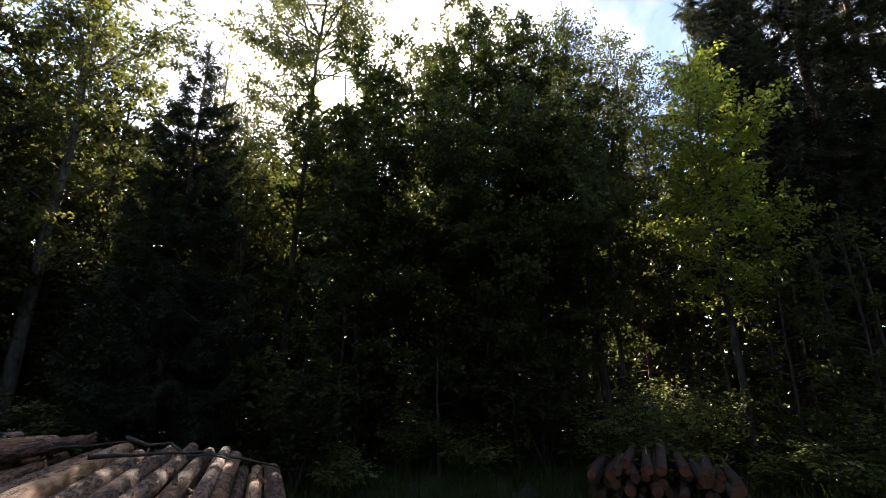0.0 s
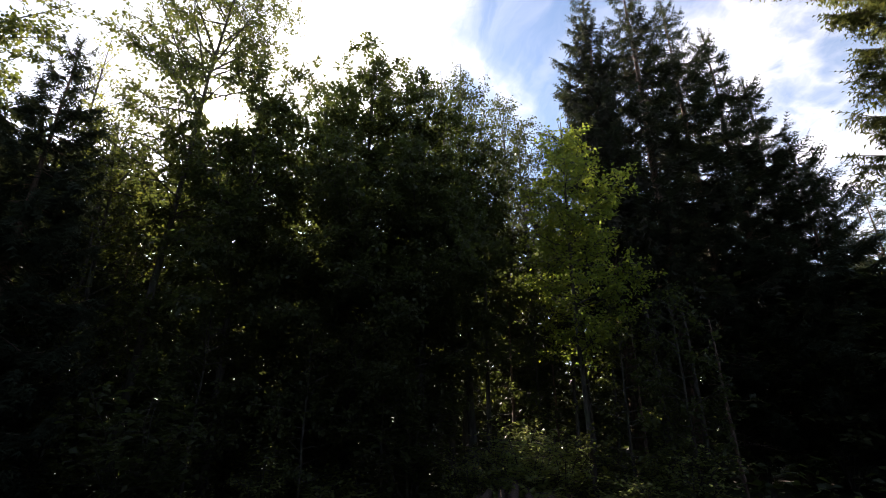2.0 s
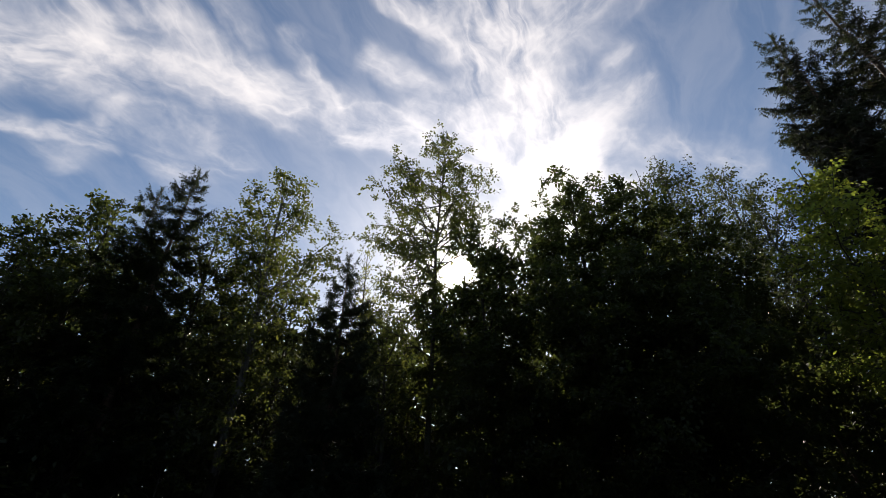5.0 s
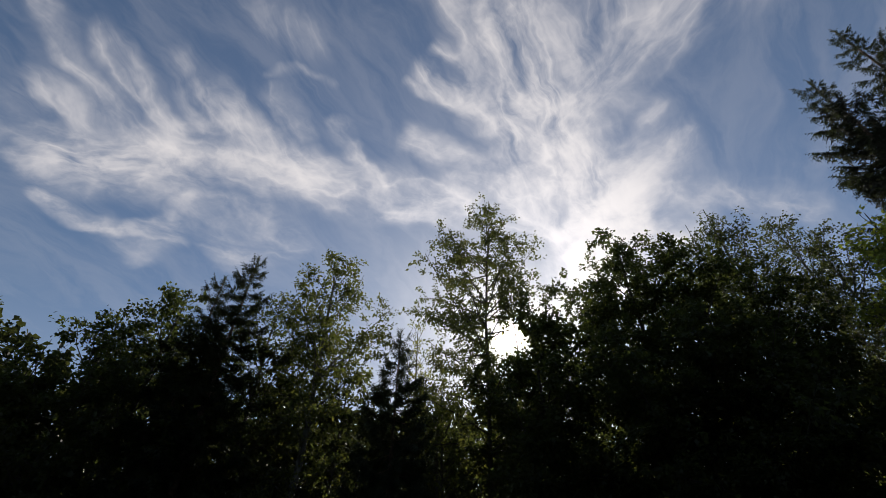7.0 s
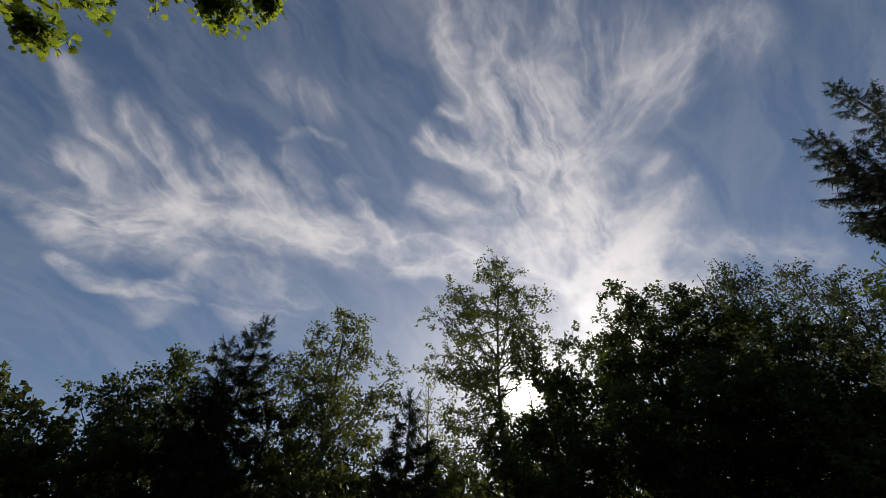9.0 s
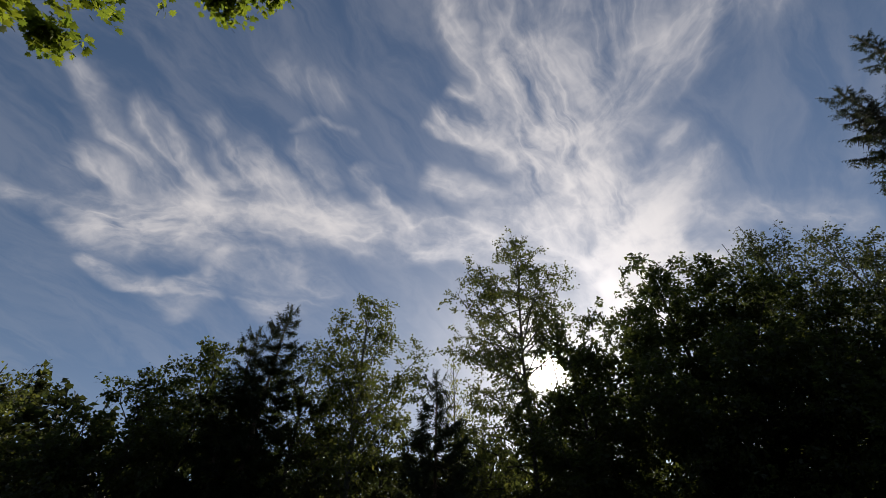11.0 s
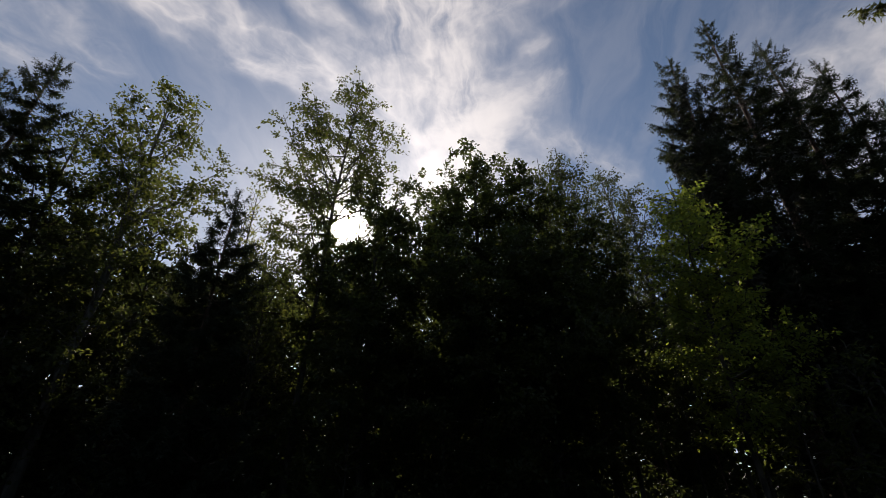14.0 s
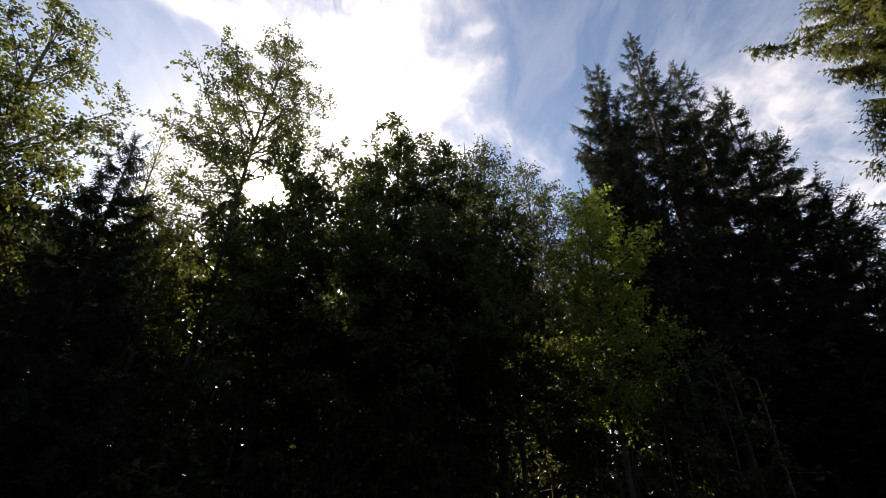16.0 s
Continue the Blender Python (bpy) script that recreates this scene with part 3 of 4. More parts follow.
def top(dist, el, az=0):
    """Height of a tree at that distance whose tip stands el degrees up."""
    return EYE + dist * math.tan(radians(el)) - site(az, dist).z


def side(az, left):
    """An offset of so many metres to the left as seen from the track."""
    a = radians(az)
    return (-math.cos(a) * left, -math.sin(a) * left)


# ---- the trees at the edge of the wood ----
broadleaf("alder_tree", site(18.9, 9.5), top(9.5, 50.8), [(0.3, 1.5), (0.5, 2.0), (0.66, 2.1), (0.78, 1.9), (0.86, 1.25), (0.93, 0.6), (1, 0.2)],
          "tall slender tree with a sparse airy crown", seed=3, crown0=0.4, limbs=80, rise=(15, 50), shape=OVATE, size=0.092, density=1.15, spread=0.11,
          mat=LEAF_GREEN, bark=BARK, radius=0.085, lean=side(16.8, -0.62), bias=side(16.8, 0.12), tuft=7)
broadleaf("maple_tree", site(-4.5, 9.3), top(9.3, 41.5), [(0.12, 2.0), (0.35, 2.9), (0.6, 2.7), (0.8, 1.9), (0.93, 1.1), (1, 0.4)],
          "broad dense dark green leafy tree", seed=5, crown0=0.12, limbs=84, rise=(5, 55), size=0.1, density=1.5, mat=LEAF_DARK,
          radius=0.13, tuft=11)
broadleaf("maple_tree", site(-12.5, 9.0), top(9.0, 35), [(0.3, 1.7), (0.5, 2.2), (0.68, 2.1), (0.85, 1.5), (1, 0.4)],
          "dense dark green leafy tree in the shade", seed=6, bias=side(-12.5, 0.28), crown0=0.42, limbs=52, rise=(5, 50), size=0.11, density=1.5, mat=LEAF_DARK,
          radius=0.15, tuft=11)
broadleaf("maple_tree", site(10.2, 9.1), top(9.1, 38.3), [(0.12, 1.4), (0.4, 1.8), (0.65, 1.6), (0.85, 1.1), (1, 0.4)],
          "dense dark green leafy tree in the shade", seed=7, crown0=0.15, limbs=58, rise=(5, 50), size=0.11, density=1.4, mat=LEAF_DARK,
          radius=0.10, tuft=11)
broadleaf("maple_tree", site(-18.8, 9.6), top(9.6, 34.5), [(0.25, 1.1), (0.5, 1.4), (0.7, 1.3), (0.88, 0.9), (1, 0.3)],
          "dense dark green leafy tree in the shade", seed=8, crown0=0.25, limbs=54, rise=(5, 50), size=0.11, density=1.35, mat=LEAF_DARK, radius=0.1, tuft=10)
for az, dist, el, seed in ((-14.5, 11, 41.3, 11), (-17.6, 10.8, 42.0, 12), (-22.8, 12.3, 38.6, 13), (-25.5, 12.5, 35.5, 14)):
    broadleaf("aspen_tree", site(az, dist), top(dist, el), [(0.35, 1.0), (0.6, 1.5), (0.8, 1.2), (0.93, 0.6), (1, 0.2)],
              "slim tree with loose grey-green leaves", seed=seed, crown0=0.55, limbs=38, rise=(35, 70), size=0.09, density=0.95, mat=LEAF_GREY,
              bark=BARK_GREY, radius=0.08, tuft=6, group="aspens behind the dark tree")
broadleaf("maple_tree", site(-32.0, 8.8), top(8.8, 34.3), [(0.3, 0.7), (0.45, 1.05), (0.6, 1.2), (0.78, 1.0), (0.92, 0.55), (1, 0.25)],
          "young maple with bright light green leaves", seed=21, crown0=0.34, limbs=60, rise=(5, 50), size=0.1, shape=OVATE, density=1.8, mat=LEAF_BRIGHT,
          bark=BARK, radius=0.06, bias=side(-32, -0.15), tuft=7)
broadleaf("ash_tree", site(42.0, 9.5), top(9.5, 43.2), [(0.3, 1.1), (0.5, 1.2), (0.66, 1.3), (0.78, 1.5), (0.9, 0.9), (1, 0.25)],
          "tall leafy tree with a leaning pale trunk", seed=31, crown0=0.3, limbs=60, rise=(15, 60), shape=OVATE, size=0.1, density=1.2, mat=LEAF_GREEN,
          bark=BARK_GREY, radius=0.12, bias=side(42, -0.18), tuft=7)
broadleaf("birch_tree", site(48.8, 10.0), top(10, 37.5), [(0.25, 1.4), (0.5, 1.5), (0.75, 1.2), (0.92, 0.6), (1, 0.2)],
          "leafy tree with dark olive green leaves", seed=32, crown0=0.25, limbs=52, rise=(15, 60), size=0.09, density=1.1, mat=LEAF_DARK, radius=0.09, tuft=7)
broadleaf("birch_tree", site(28.0, 11.8), top(11.8, 36.2), [(0.25, 0.4), (0.55, 0.5), (0.8, 0.45), (0.93, 0.3), (1, 0.15)],
          "slim tree with yellow-green leaves", seed=33, crown0=0.25, limbs=44, rise=(25, 60), size=0.09, density=1.0, mat=LEAF_YELLOW, radius=0.08, tuft=5)
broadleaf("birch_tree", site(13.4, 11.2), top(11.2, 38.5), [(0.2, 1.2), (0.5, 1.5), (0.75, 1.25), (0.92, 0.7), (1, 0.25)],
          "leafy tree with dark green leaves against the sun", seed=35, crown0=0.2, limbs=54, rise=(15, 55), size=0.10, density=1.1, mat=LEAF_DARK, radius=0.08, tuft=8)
broadleaf("birch_tree", site(24.3, 10.4), top(10.4, 29), [(0.15, 1.2), (0.55, 1.5), (0.8, 1.1), (1, 0.3)],
          "leafy tree with fresh green leaves", seed=34, crown0=0.15, limbs=40, rise=(15, 55), size=0.09, density=0.7, mat=LEAF_GREEN, radius=0.08, tuft=7)
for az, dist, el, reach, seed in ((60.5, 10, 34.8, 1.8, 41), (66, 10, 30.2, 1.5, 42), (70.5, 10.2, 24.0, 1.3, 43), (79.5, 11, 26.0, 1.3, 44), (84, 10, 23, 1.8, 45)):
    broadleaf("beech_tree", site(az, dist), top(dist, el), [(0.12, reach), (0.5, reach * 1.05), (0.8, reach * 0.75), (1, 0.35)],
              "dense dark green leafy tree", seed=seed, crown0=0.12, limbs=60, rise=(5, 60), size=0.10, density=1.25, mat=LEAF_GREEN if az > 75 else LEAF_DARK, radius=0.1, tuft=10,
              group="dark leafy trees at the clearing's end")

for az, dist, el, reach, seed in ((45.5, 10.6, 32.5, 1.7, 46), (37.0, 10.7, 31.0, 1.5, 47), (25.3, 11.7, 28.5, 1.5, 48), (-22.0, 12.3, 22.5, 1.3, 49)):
    broadleaf("beech_tree", site(az, dist), top(dist, el), [(0.1, reach * 0.9), (0.5, reach), (0.8, reach * 0.75), (1, 0.3)], "dense leafy tree in the second row, leaves darkened for shade", seed=seed,
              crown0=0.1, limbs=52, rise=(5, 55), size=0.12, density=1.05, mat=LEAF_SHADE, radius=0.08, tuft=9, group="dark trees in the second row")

# ---- conifers ----
spruce("spruce_tree", site(-42.3, 12), top(12, 48.6), 2.2, "tall dark spruce with drooping limbs", seed=51, density=1.0, twig=0.44, power=0.9, group="tall spruces", droop=0.3, whorls=28, strands=8, short=0.5, crown0=0.24)
spruce("spruce_tree", site(-36.6, 11.5), top(11.5, 46.8), 1.7, "tall spruce with thin grey hanging twigs", seed=52, density=1.35, power=0.7, whorls=30, twig=0.42, bias=side(-36.6, 0.25), group="tall spruces",
       droop=0.35, hang=0.8, mat=NEEDLE, strands=20, short=0.5, crown0=0.26)
spruce("spruce_tree", site(-46.6, 12.6), top(12.6, 44.0), 2.5, "tall dark spruce with drooping limbs", seed=53, density=1.05, twig=0.44, power=0.9, group="tall spruces", whorls=27, short=0.5, crown0=0.22)
spruce("spruce_tree", site(-50.4, 12.8), top(12.8, 39.6), 2.4, "dark spruce with rising limb tips", seed=62, density=1.2, twig=0.44, power=0.85, group="tall spruces", whorls=26, short=0.5)
spruce("spruce_tree", site(-53.2, 13), top(13, 33.5), 2.3, "dark spruce with drooping limbs", seed=54, density=1.2, twig=0.44, power=0.8, group="tall spruces", short=0.5)
spruce("spruce_tree", site(-55.8, 12.5), top(12.5, 26.5), 1.9, "young dark spruce beside taller spruces", seed=55, density=1.2, power=0.7, group="tall spruces")
spruce("spruce_tree", site(-60.0, 15), top(15, 20.5), 2.2, "young spruce at the clearing's edge", seed=56, density=0.8, group="young spruces")
spruce("spruce_tree", site(-65.5, 16), top(16, 17), 2.2, "young spruce at the clearing's edge", seed=57, density=0.8, group="young spruces")
spruce("spruce_tree", site(30.3, 8.2), top(8.2, 35.6), 1.35, "small dark spruce between leafy trees", seed=58, density=2.2, whorls=24, crown0=0.08, scatter=0.3, droop=0.34, power=0.75, twig=0.42, hang=0.7, short=0.7)
spruce("spruce_tree", site(53.9, 9.4), top(9.4, 40.9), 1.5, "dark spruce between leafy trees", seed=59, density=1.9, twig=0.42, power=0.75)
spruce("spruce_tree", site(57.1, 9.7), top(9.7, 37.4), 1.4, "dark spruce between leafy trees", seed=60, density=1.9, twig=0.42, power=0.75)
spruce("spruce_tree", site(-72.0, 6.0), 11.5, 0.98, "near spruce with yellow-green needles, sunlight put into their colour", seed=61, density=1.5, face=(-0.8, 0.3), mat=NEEDLE_LIT, twig=0.3, whorls=84, hang=0.8, droop=0.3, short=0.72, shape=SPRAY_FINE, power=0.3, scatter=2.5,
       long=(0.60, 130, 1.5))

# ---- deep wood ----
rng0 = np.random.default_rng(90)
deep = broadleaf("beech_tree", site(1.5, 13.6), 7.6, [(0.05, 1.9), (0.5, 2.1), (0.8, 1.5), (1, 0.4)], "beech deeper in the wood, leaves darkened for shade", seed=70, crown0=0.05, limbs=44,
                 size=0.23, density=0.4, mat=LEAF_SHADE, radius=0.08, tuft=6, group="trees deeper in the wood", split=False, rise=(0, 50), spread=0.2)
for az in range(-75, 100, 8):
    a = az + rng0.uniform(-2, 2)
    if abs(a - 1.5) < 3 or -16 < a < -9:
        continue
    p = site(a, 13.0 + rng0.uniform(-0.8, 0.8))
    tall = rng0.uniform(0.9, 1.1) * (0.85 if 13 < a < 34 else 1.05 if 4 < a < 62 else 0.95 if a > 62 else 0.85 if a > -32 else 0.6)
    copy_thing(deep, pose(*p, 0, 0, rng0.uniform(0, 360))).scale = (1, 1, tall)


def far_woods():
    """The wood beyond: trunks, and clumps of leaves from the ground up, plus unseen clumps behind the camera."""
    rng = np.random.default_rng(91)
    n = 88000
    az = np.radians(rng.uniform(-100, 260, n))
    deg = np.degrees(az)
    # Clumps behind the camera are never seen; added to hold back sky light.
    unseen_rear = deg > 128
    d = np.where(unseen_rear, rng.uniform(9, 15, n), rng.uniform(19, 27, n))
    lump = np.array([noise.noise((a * 11, b * 0.35, 0.5)) for a, b in zip(az, d)])
    crest = np.interp(deg, (-100, -50, -46, -17, -13, 9, 13, 17, 80, 128), (0.24, 0.24, 0.40, 0.40, 0.31, 0.31, 0.36, 0.49, 0.4, 0.4))
    z = rng.uniform(0, 1, n) ** 1.15 * np.where(unseen_rear, 7.5, d * crest + 1.2) * (1 + 0.22 * lump)
    pos = np.stack([-np.sin(az) * d, np.cos(az) * d, z], 1)
    way = rng.normal(0, 1, (n, 3)) * (1, 1, 0.5)
    up = rng.normal(0, 0.7, (n, 3)) + (0, 0, 0.6)
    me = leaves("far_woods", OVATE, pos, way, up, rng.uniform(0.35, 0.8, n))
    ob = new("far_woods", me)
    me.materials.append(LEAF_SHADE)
    tagged(ob, "dark wood round the clearing, with unseen clumps behind that block skylight", "woods", kind="stuff")


far_woods()


def pole(seed, height, radius, label, bark):
    """A thin straight trunk with short dead side twigs."""
    rng = np.random.default_rng(seed)
    root = thing("young_trunk", (0, 0, 0), label, "tree trunk", "thin trunks in the wood")
    s = np.linspace(0, 1, 9)
    stem = np.stack([np.cumsum(rng.normal(0, 0.012, 9)), np.cumsum(rng.normal(0, 0.012, 9)), height * s - 0.2 * (s == 0)], 1)
    runs = [(stem, radius, radius * 0.35, 8)]
    part("trunk", tubes("trunk", runs), bark, root)
    for i in range(26):
        h = rng.uniform(0.12, 0.98)
        a = rng.uniform(0, 6.3)
        tip = bent(rng, along(stem, [h])[0], np.array([math.cos(a), math.sin(a), rng.uniform(-0.3, 0.4)]), rng.uniform(0.25, 0.9), -0.15, 4, 0.15)
        part("twig", tubes("twig", [(tip, 0.008, 0.002, 4)]), bark, root)
    return root


poles = [pole(101, 5.6, 0.055, "thin dark bare trunk in the shade", BARK), pole(102, 5.0, 0.04, "thin reddish bare trunk in the shade", BARK_RED),
         pole(103, 5.8, 0.085, "dark rough trunk in the shade", BARK)]
places = [(3.4, 10.5, 0), (-3.4, 10.8, 1), (-16.1, 9.9, 2), (-30.6, 9.6, 0), (-31.9, 10.2, 0), (-37.0, 9.8, 1), (-34.6, 10.6, 0), (-28.4, 11, 1),
          (19.2, 11.5, 1), (20.0, 12, 1), (20.9, 11.2, 1), (24.5, 10.6, 0), (26.0, 11.6, 0), (13.0, 10.8, 0), (10.5, 12, 1), (7.8, 10.5, 0), (-8.5, 11, 0),
          (-11, 10.4, 1), (-20.5, 9.5, 0), (-23.4, 10.4, 1), (-39.6, 9.4, 2), (-43, 10.2, 0), (-45.5, 9.6, 1), (34.5, 10.8, 0), (37.5, 11.4, 2), (0.6, 9.8, 1)]
for i, (az, dist, which) in enumerate(places):
    m = pose(*site(az, dist), rng0.uniform(-1.2, 1.2), rng0.uniform(-1.2, 1.2), rng0.uniform(0, 360))
    if i > 2:
        copy_thing(poles[which], m).scale = (1, 1, 0.62 if az < -25 else rng0.uniform(0.85, 1.1))
poles[1].matrix_basis = pose(*site(-3.4, 10.8))
poles[0].matrix_basis = pose(*site(3.4, 10.5))
poles[2].matrix_basis = pose(*site(-16.1, 9.9))


def bush(seed, height, reach, stems, size, mat, label, shape=OVATE, tier=0.0, count=12):
    """An undergrowth bush: several arching stems with leaves held in flat layers."""
    rng = np.random.default_rng(seed)
    root = thing("bush", (0, 0, 0), label, "bush", "undergrowth at the edge of the wood")
    runs, at, way = [], [], []
    for i in range(stems):
        a = i * 2.4 + rng.normal(0, 0.3)
        out = np.array([math.cos(a), math.sin(a), 0]) * reach * rng.uniform(0.35, 1.0)
        t = np.linspace(0, 1, 6)[:, None]
        stem = out * t + np.array([0, 0, height]) * rng.uniform(0.45, 1.0) * np.sin(t * 1.45) + rng.normal(0, 0.03, (6, 3)) * t
        runs.append((stem, 0.012, 0.003, 5))
        for t, p in zip(np.linspace(0.25, 1, count), along(stem, np.linspace(0.25, 1, count))):
            b = rng.uniform(0, 6.3)
            tw = np.array([math.cos(b), math.sin(b), rng.normal(0.05, 0.2)])
            tl = 0.12 + 0.4 * reach * rng.uniform(0.3, 0.9)
            runs.append((np.array([p, p + tw * tl]), 0.004, 0.0015, 3))
            k = 7
            u = rng.uniform(0.1, 1.05, k)[:, None]
            at.append(p + tw * tl * u + rng.normal(0, 0.03, (k, 3)))
            way.append(tw + rng.normal(0, 0.8, (k, 3)) * (1, 1, 0.3))
    at, way = np.concatenate(at), np.concatenate(way)
    n = len(at)
    part("stem", tubes("stem", runs), BARK, root)
    part("foliage", leaves("foliage", shape, at, way, rng.normal(0, 0.28, (n, 3)) + (0, 0, 1), size * rng.uniform(0.6, 1.3, n)), mat, root)
    return root


bushes = [bush(111, 1.3, 0.8, 16, 0.075, LEAF_BUSH, "leafy green bush with flat layered leaves"),
          bush(112, 1.9, 1.0, 18, 0.11, LEAF_DARK, "dark green leafy bush in the shade"),
          bush(113, 0.7, 0.6, 14, 0.09, LEAF_BUSH, "low green undergrowth plant on the forest floor"),
          bush(114, 3.2, 1.0, 18, 0.10, LEAF_DARK, "tall dark hazel-like bush in the shade", count=20)]
spots = [(-21.5, 8.6, 0, 1.0), (-25, 8.4, 0, 1.05), (-28.5, 8.8, 0, 1.0), (-24, 9.6, 0, 1.2), (-31, 9.4, 0, 0.9), (-36, 9.0, 0, 0.9), (-41, 8.8, 0, 1.0), (43.8, 8.2, 0, 1.2), (21, 12.5, 0, 1.6), (-38, 8.2, 2, 1.0)]
for az in range(-62, 92, 7):
    for dist in (7.9, 9.8, 11.6):
        spots.append((az + rng0.uniform(-2, 2) + dist % 2, dist + rng0.uniform(-0.5, 0.5),
                      int(rng0.choice([1, 2, 3, 3], p=[0.3, 0.25, 0.25, 0.2]) if dist > 9 else rng0.choice([0, 1, 2], p=[0.2, 0.45, 0.35])), rng0.uniform(0.75, 1.2)))
used = set()
for az, dist, which, grow in spots:
    if az < -16 and which in (1, 3) and dist < 11:
        continue
    m = pose(*site(az, dist), 0, 0, rng0.uniform(0, 360))
    if which not in used:
        used.add(which)
        bushes[which].matrix_basis = m
    else:
        copy_thing(bushes[which], m).scale = (grow, grow, grow * rng0.uniform(0.85, 1.15))


def sapling(az, dist, height, mat, seed):
    broadleaf("sapling", site(az, dist), height, [(0.2, 0.7), (0.5, 0.95), (0.8, 0.6), (1, 0.2)], "thin young tree with leaves down its stem", "tree", seed=seed,
              crown0=0.18, limbs=26, rise=(0, 50), size=0.10, density=1.1, mat=mat, radius=0.03, tuft=7, group="saplings under the trees", split=False)


for i, (az, dist, height, mat) in enumerate(((-26.5, 10.4, 4.4, LEAF_DARK), (-36, 8.8, 3.6, LEAF_GREEN), (-42, 9.0, 3.8, LEAF_DARK),
                                             (12, 8.4, 3.6, LEAF_DARK), (24, 8.8, 3.4, LEAF_GREEN), (35, 8.6, 3.8, LEAF_GREEN), (47, 8.8, 4.0, LEAF_DARK),
                                             (0.5, 8.2, 3.2, LEAF_DARK), (-8.5, 8.3, 3.6, LEAF_DARK), (55, 9, 4, LEAF_DARK), (64, 8.8, 3.6, LEAF_DARK))):
    sapling(az, dist, height, mat, 130 + i)


def grass():
    """Tufts of grass along the foot of the bank."""
    rng = np.random.default_rng(140)
    tufts = 1500
    az = np.radians(rng.uniform(-62, 80, tufts))
    d = rng.uniform(5.2, 9.5, tufts)
    foot = np.array([(-math.sin(a) * r, math.cos(a) * r, rise_of(-math.sin(a) * r, math.cos(a) * r) - 0.01) for a, r in zip(az, d)])
    k = 16
    n = tufts * k
    at = np.repeat(foot, k, 0) + rng.normal(0, 0.05, (n, 3)) * (1, 1, 0)
    way = rng.normal(0, 0.45, (n, 3)) + (0, 0, 1.0)
    me = leaves("grass", BLADE, at, way, rng.normal(0, 1, (n, 3)), rng.uniform(0.15, 0.5, n))
    ob = new("grass", me)
    me.materials.append(GRASS)
    tagged(ob, "rough grass tufts along the foot of the bank", "grass", kind="stuff")


grass()


def ground_cover():
    """Low leafy plants between the trunks."""
    rng = np.random.default_rng(141)
    clumps = 1100
    az = np.radians(rng.uniform(-65, 92, clumps))
    d = rng.uniform(8.6, 20, clumps)
    foot = np.array([(-math.sin(a) * r, math.cos(a) * r, rise_of(-math.sin(a) * r, math.cos(a) * r)) for a, r in zip(az, d)])
    k = 22
    n = clumps * k
    at = np.repeat(foot, k, 0) + rng.normal(0, 0.3, (n, 3)) * (1, 1, 0) + np.array([0, 0, 1.0]) * rng.uniform(0.0, 0.75, (n, 1))
    me = leaves("ground_cover", OVATE, at, rng.normal(0, 1, (n, 3)) * (1, 1, 0.3), rng.normal(0, 0.35, (n, 3)) + (0, 0, 1), rng.uniform(0.08, 0.2, n))
    ob = new("ground_cover", me)
    me.materials.append(LEAF_DARK)
    tagged(ob, "low leafy plants covering the forest floor", "undergrowth", kind="stuff")


ground_cover()


# ---- log piles ----
def log(seed, a, b, radius, end_mat, group, label, bark_mat=None):
    """A felled log from a to b: a knotty bark-clad body and two sawn ends."""
    rng = np.random.default_rng(seed)
    a, b = Vector(a), Vector(b)
    length = (b - a).length
    rings, sides = 8, 12
    ang = np.linspace(0, 2 * math.pi, sides, endpoint=False)
    lump = 1 + 0.05 * np.sin(ang * 2 + rng.uniform(0, 6)) + rng.normal(0, 0.02, sides)
    bow = rng.normal(0, 0.012, 2)
    verts = []
    for i in range(rings):
        t = i / (rings - 1)
        r = radius * (1.06 - 0.12 * t) * lump * (1 + rng.normal(0, 0.018, sides)) * (0.965 if i in (0, rings - 1) else 1)
        y = t * length
        off = 4 * t * (1 - t) * bow
        verts += [(math.cos(w) * q + off[0], y, math.sin(w) * q + off[1]) for w, q in zip(ang, r)]
    i = np.arange(rings - 1)[:, None] * sides
    j = np.arange(sides)[None]
    jn = (j + 1) % sides
    faces = np.stack([i + j, i + sides + j, i + sides + jn, i + jn], -1).reshape(-1, 4)
    me = mesh_from("log", verts, faces)
    me.polygons.foreach_set("use_smooth", np.ones(len(faces), bool))
    root = new("log", me)
    me.materials.append(bark_mat or LOG_BARK)
    tagged(root, label, "log", group)
    root.matrix_world = Matrix.Translation(a) @ (b - a).to_track_quat("Y", "Z").to_matrix().to_4x4() @ pose(0, 0, 0, 0, rng.uniform(0, 360), 0)
    for k, inset in ((0, 0.004), (rings - 1, length - 0.004)):
        ring = np.array(verts[k * sides:(k + 1) * sides])
        ring[:, 1] = inset
        ring[:, [0, 2]] *= 0.985
        v = np.vstack([[(0, inset, 0)], ring])
        f = [(0, 1 + m, 1 + (m + 1) % sides) if k else (0, 1 + (m + 1) % sides, 1 + m) for m in range(sides)]
        part("cut_end", mesh_from("cut_end", v, f), end_mat, root, "sawn end grain")
    # branch stubs
    for m in range(rng.integers(1, 4)):
        w, y = rng.uniform(0, 6.3), rng.uniform(0.2, 0.9) * length
        o = np.array([math.cos(w), rng.uniform(0, 0.5), math.sin(w)])
        p = np.array([o[0] * radius * 0.9, y, o[2] * radius * 0.9])
        part("branch_stub", tubes("branch_stub", [(np.array([p, p + o * 0.05, p + o * rng.uniform(0.06, 0.1)]), 0.014, 0.008, 6)]), LOG_BARK, root)
    return root


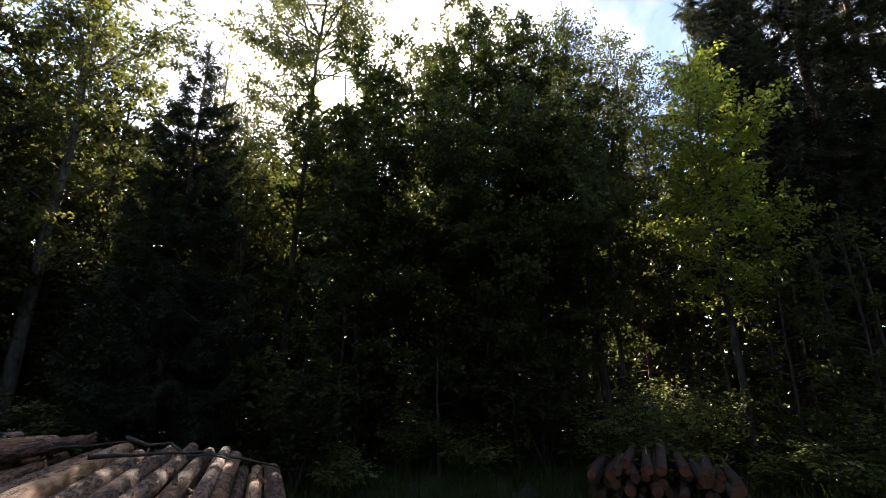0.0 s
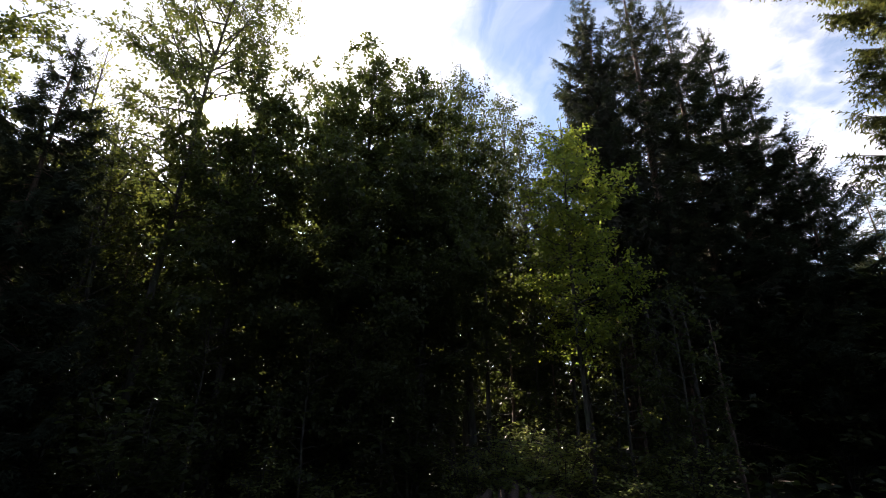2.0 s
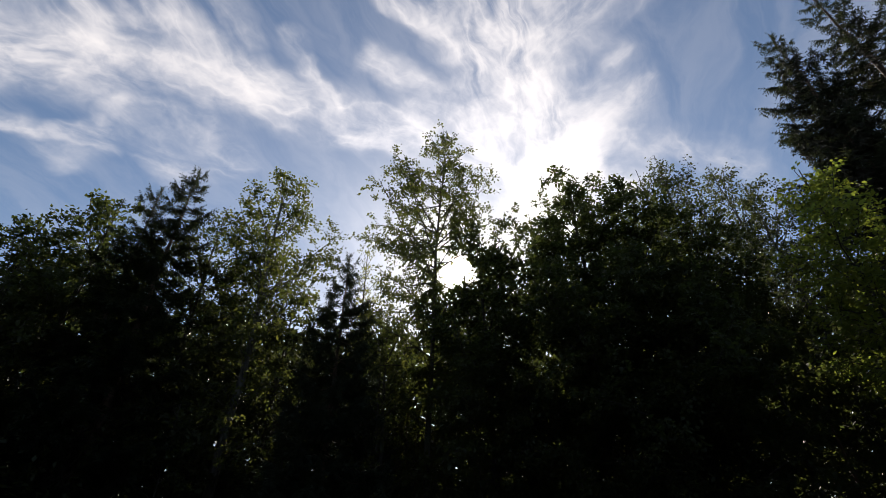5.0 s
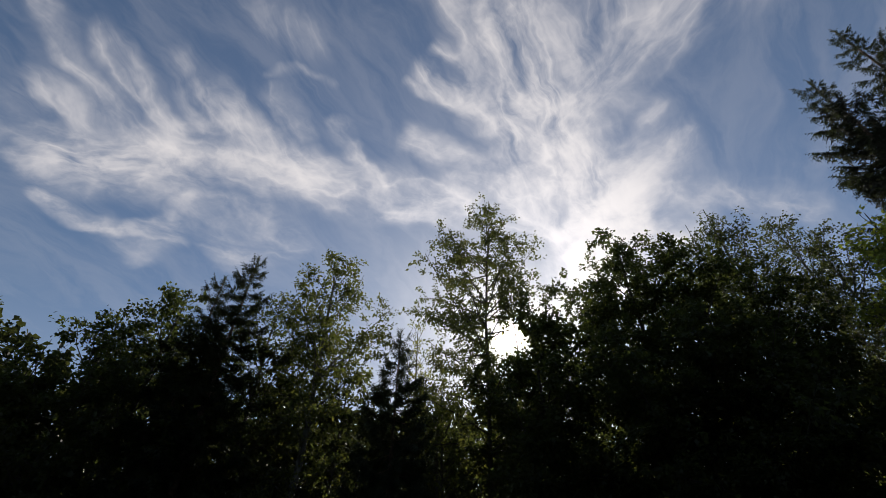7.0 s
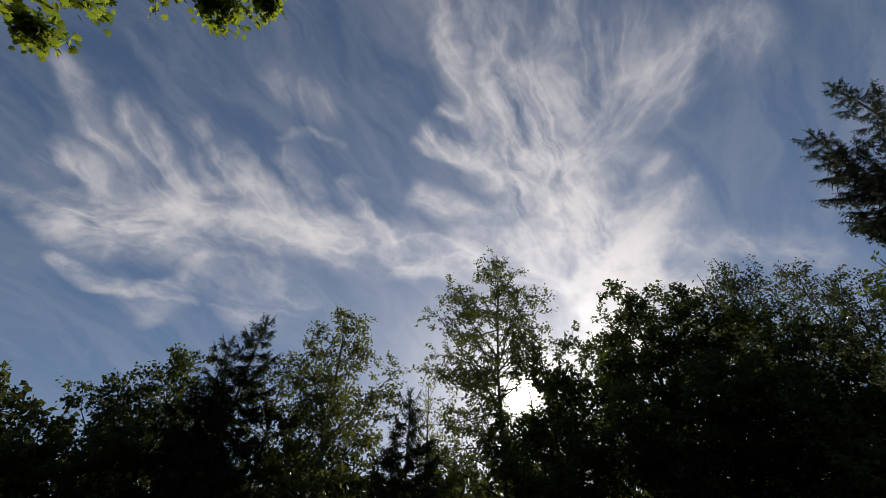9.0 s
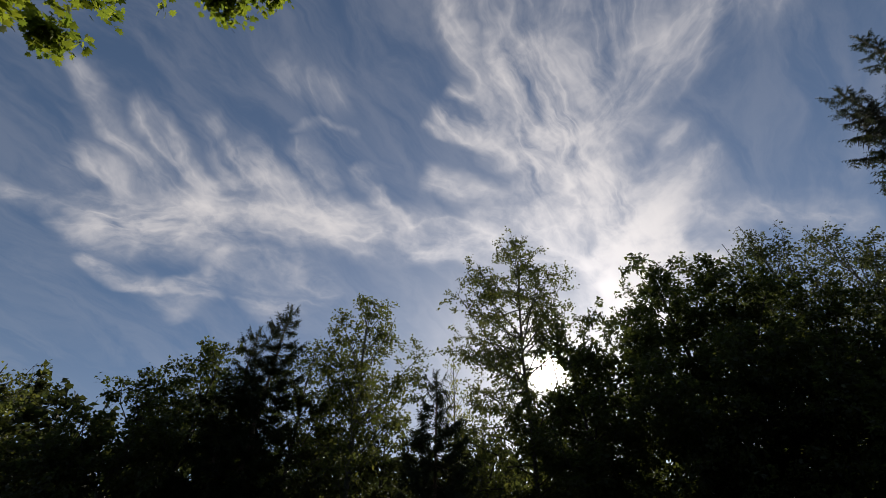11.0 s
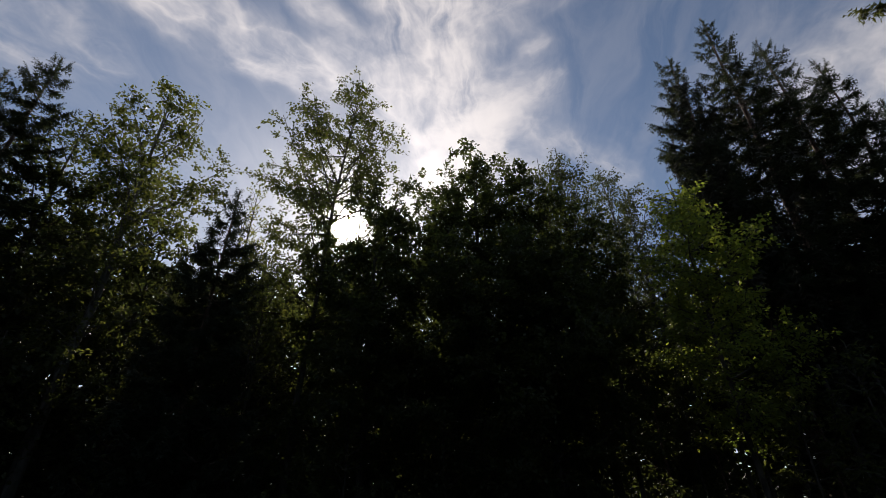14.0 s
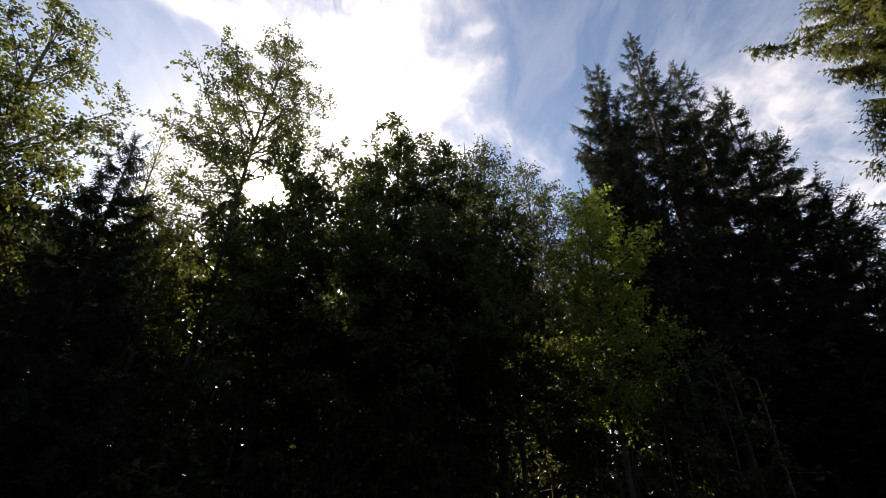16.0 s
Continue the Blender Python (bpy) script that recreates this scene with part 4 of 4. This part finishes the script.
def pile(az, near, far, lo, hi, crest, radii, end_mat, group, label, seed, jitter, skew=0.012):
    """Logs stacked side by side: each comes to rest in the lowest hollow left by those below."""
    rng = np.random.default_rng(seed)
    a = radians(az)
    ahead, left = Vector((-math.sin(a), math.cos(a), 0)), Vector((-math.cos(a), -math.sin(a), 0))
    lay = []
    for n in range(600):
        r = rng.uniform(*radii)
        best = None
        vs = np.linspace(lo + r, hi - r, 70)
        zs = np.full(70, r + 0.03)
        for v2, z2, r2 in lay:
            g = (r + r2) ** 2 - (vs - v2) ** 2
            zs = np.maximum(zs, np.where(g > 0, z2 + np.sqrt(np.maximum(g, 0)), 0))
        slack = rng.uniform(-0.05, 0.05, 70)
        for v, z, w in zip(vs, zs, slack):
            if z + r < crest(v) + w and (best is None or z < best[1]):
                best = (v, z)
        if best is None:
            if n > 20:
                break
            continue
        lay.append((*best, r))
    for i, (v, z, r) in enumerate(lay):
        u0, u1 = near + rng.uniform(-jitter, jitter), far + rng.uniform(-jitter, jitter) * 0.6
        p = ahead * u0 + left * (v + rng.normal(0, skew)) + Vector((0, 0, z))
        q = ahead * u1 + left * (v + rng.normal(0, skew)) + Vector((0, 0, z + rng.normal(0, skew)))
        log(seed * 1000 + i, p, q, r, end_mat, group, label, LOG_BARK_SHADED if end_mat is LOG_END_RED_SHADED else LOG_BARK)
    return ahead, left


ahead, left = pile(20, 2.2, 4.5, -0.18, 2.7, lambda v: 0.96 + 0.24 * min(max((v + 0.05) / 0.6, 0), 1), (0.038, 0.07), LOG_END, "logs in the pale pile",
                   "felled log with peeling brown bark in a pile", 7, 0.28, 0.03)
for i, (v, u, yaw, r, length) in enumerate(((1.75, 3.6, -34, 0.045, 0.9), (2.0, 3.5, -38, 0.05, 1.0), (2.3, 3.8, -28, 0.05, 1.1), (1.5, 3.7, -22, 0.04, 0.8))):
    w = ahead * math.cos(radians(yaw)) + left * math.sin(radians(yaw))
    p = ahead * u + left * v + Vector((0, 0, 1.17 + r))
    log(7900 + i, p, p + w * length, r, LOG_END, "logs in the pale pile", "loose felled log lying across the pile")
pile(-23, 6.7, 9.0, -0.95, 0.85, lambda v: 0.62 - 0.35 * max(0, abs(v) - 0.4), (0.042, 0.07), LOG_END_RED_SHADED, "logs in the shaded pile",
     "felled log with a reddish sawn end, darkened for shade", 8, 0.3, 0.09)


def stick(seed, a, b, label):
    rng = np.random.default_rng(seed)
    a, b = np.array(a), np.array(b)
    t = np.linspace(0, 1, 6)[:, None]
    pts = (b - a) * t + rng.normal(0, 0.02, (6, 3)) * (t * (1 - t) * 4)
    root = new("stick", tubes("stick", [(pts, 0.014, 0.006, 6)]))
    root.data.materials.append(BARK)
    root.location = a
    tagged(root, label, "branch", "sticks on the pale pile")


for i, (u0, v0, u1, v1) in enumerate(((4.3, 0.95, 3.9, 0.2), (4.2, 0.5, 4.1, -0.15), (3.3, 0.9, 3.6, 0.35), (3.9, 1.5, 4.4, 0.9))):
    z = 1.23 if i != 1 else 1.12
    p, q = ahead * u0 + left * v0, ahead * u1 + left * v1
    stick(150 + i, (p.x, p.y, z), (q.x, q.y, z - 0.04 - 0.1 * (i < 2)), "thin crooked branch lying on the logs")


# ---- the maple that overhangs the track ----
def overhang():
    rng = np.random.default_rng(160)
    at = site(124, 5.2)
    root = thing("maple_tree", at, "maple with bright yellow-green leaves overhanging the track", "tree")
    s = np.linspace(0, 1, 10)
    stem = np.stack([0.15 * np.sin(s * 3), 0.1 * s, 11 * s - 0.2 * (s == 0)], 1)
    part("trunk", tubes("trunk", [(stem, 0.16, 0.03, 10)]), BARK_GREY, root)
    l_at, l_way = [], []
    tips = [(93, 48.5, 6.8, 0.34), (97.5, 54, 4.1, 0.30), (100, 48.5, 4.3, 0.30), (84, 63.2, 6.4, 0.36), (79.5, 67.5, 6.5, 0.26), (94, 60, 6.2, 0.36), (74, 75.5, 6.4, 0.16),
            (56, 77.5, 6.5, 0.12), (106, 56, 5.0, 0.6), (108, 66, 5.6, 0.6), (118, 62, 5.2, 0.7), (96, 71, 6.3, 0.5), (112, 49, 5.0, 0.6), (135, 60, 6.0, 0.8), (150, 55, 6.5, 0.8), (90, 70, 7.4, 0.5)]
    for az, el, d, size in tips:
        end = np.array(toward(az + 6.0, el + 0.7)) * d + (0.37, -0.38, 1.71) - np.array(at)
        foot = along(stem, [min(max((end[2] - 0.4 * np.hypot(end[0], end[1])) / 11, 0.25), 0.95)])[0]
        t = np.linspace(0, 1, 7)[:, None]
        limb = foot + (end - foot) * t + np.array([0, 0, 1.0]) * 0.25 * np.sin(t * math.pi) * np.linalg.norm(end - foot) * 0.4
        runs = [(limb, 0.03, 0.005, 6)]
        for k in range(int(10 + size * 60)):
            p = along(limb, [rng.uniform(0.86, 1.0)])[0]
            q = end + rng.normal(0, size * 0.38, 3) * (1, 1, 0.7)
            runs.append((np.array([p, (p + q) / 2 + (0, 0, 0.04), q]), 0.004, 0.0015, 3))
            m = 16
            u = rng.uniform(0.35, 1.0, m)[:, None]
            l_at.append(p + (q - p) * u + rng.normal(0, 0.05, (m, 3)))
            l_way.append(np.repeat((q - p)[None], m, 0) / (np.linalg.norm(q - p) + 0.01) * 0.4 + rng.normal(0, 0.5, (m, 3)) + (0, 0, -0.5))
        part("limb", tubes("limb", runs), BARK_GREY, root)
    l_at, l_way = np.concatenate(l_at), np.concatenate(l_way)
    n = len(l_at)
    part("crown", leaves("crown", MAPLE, l_at, l_way, rng.normal(0, 0.45, (n, 3)) + (0, 0, 1), rng.uniform(0.05, 0.09, n)), LEAF_MAPLE, root)


overhang()
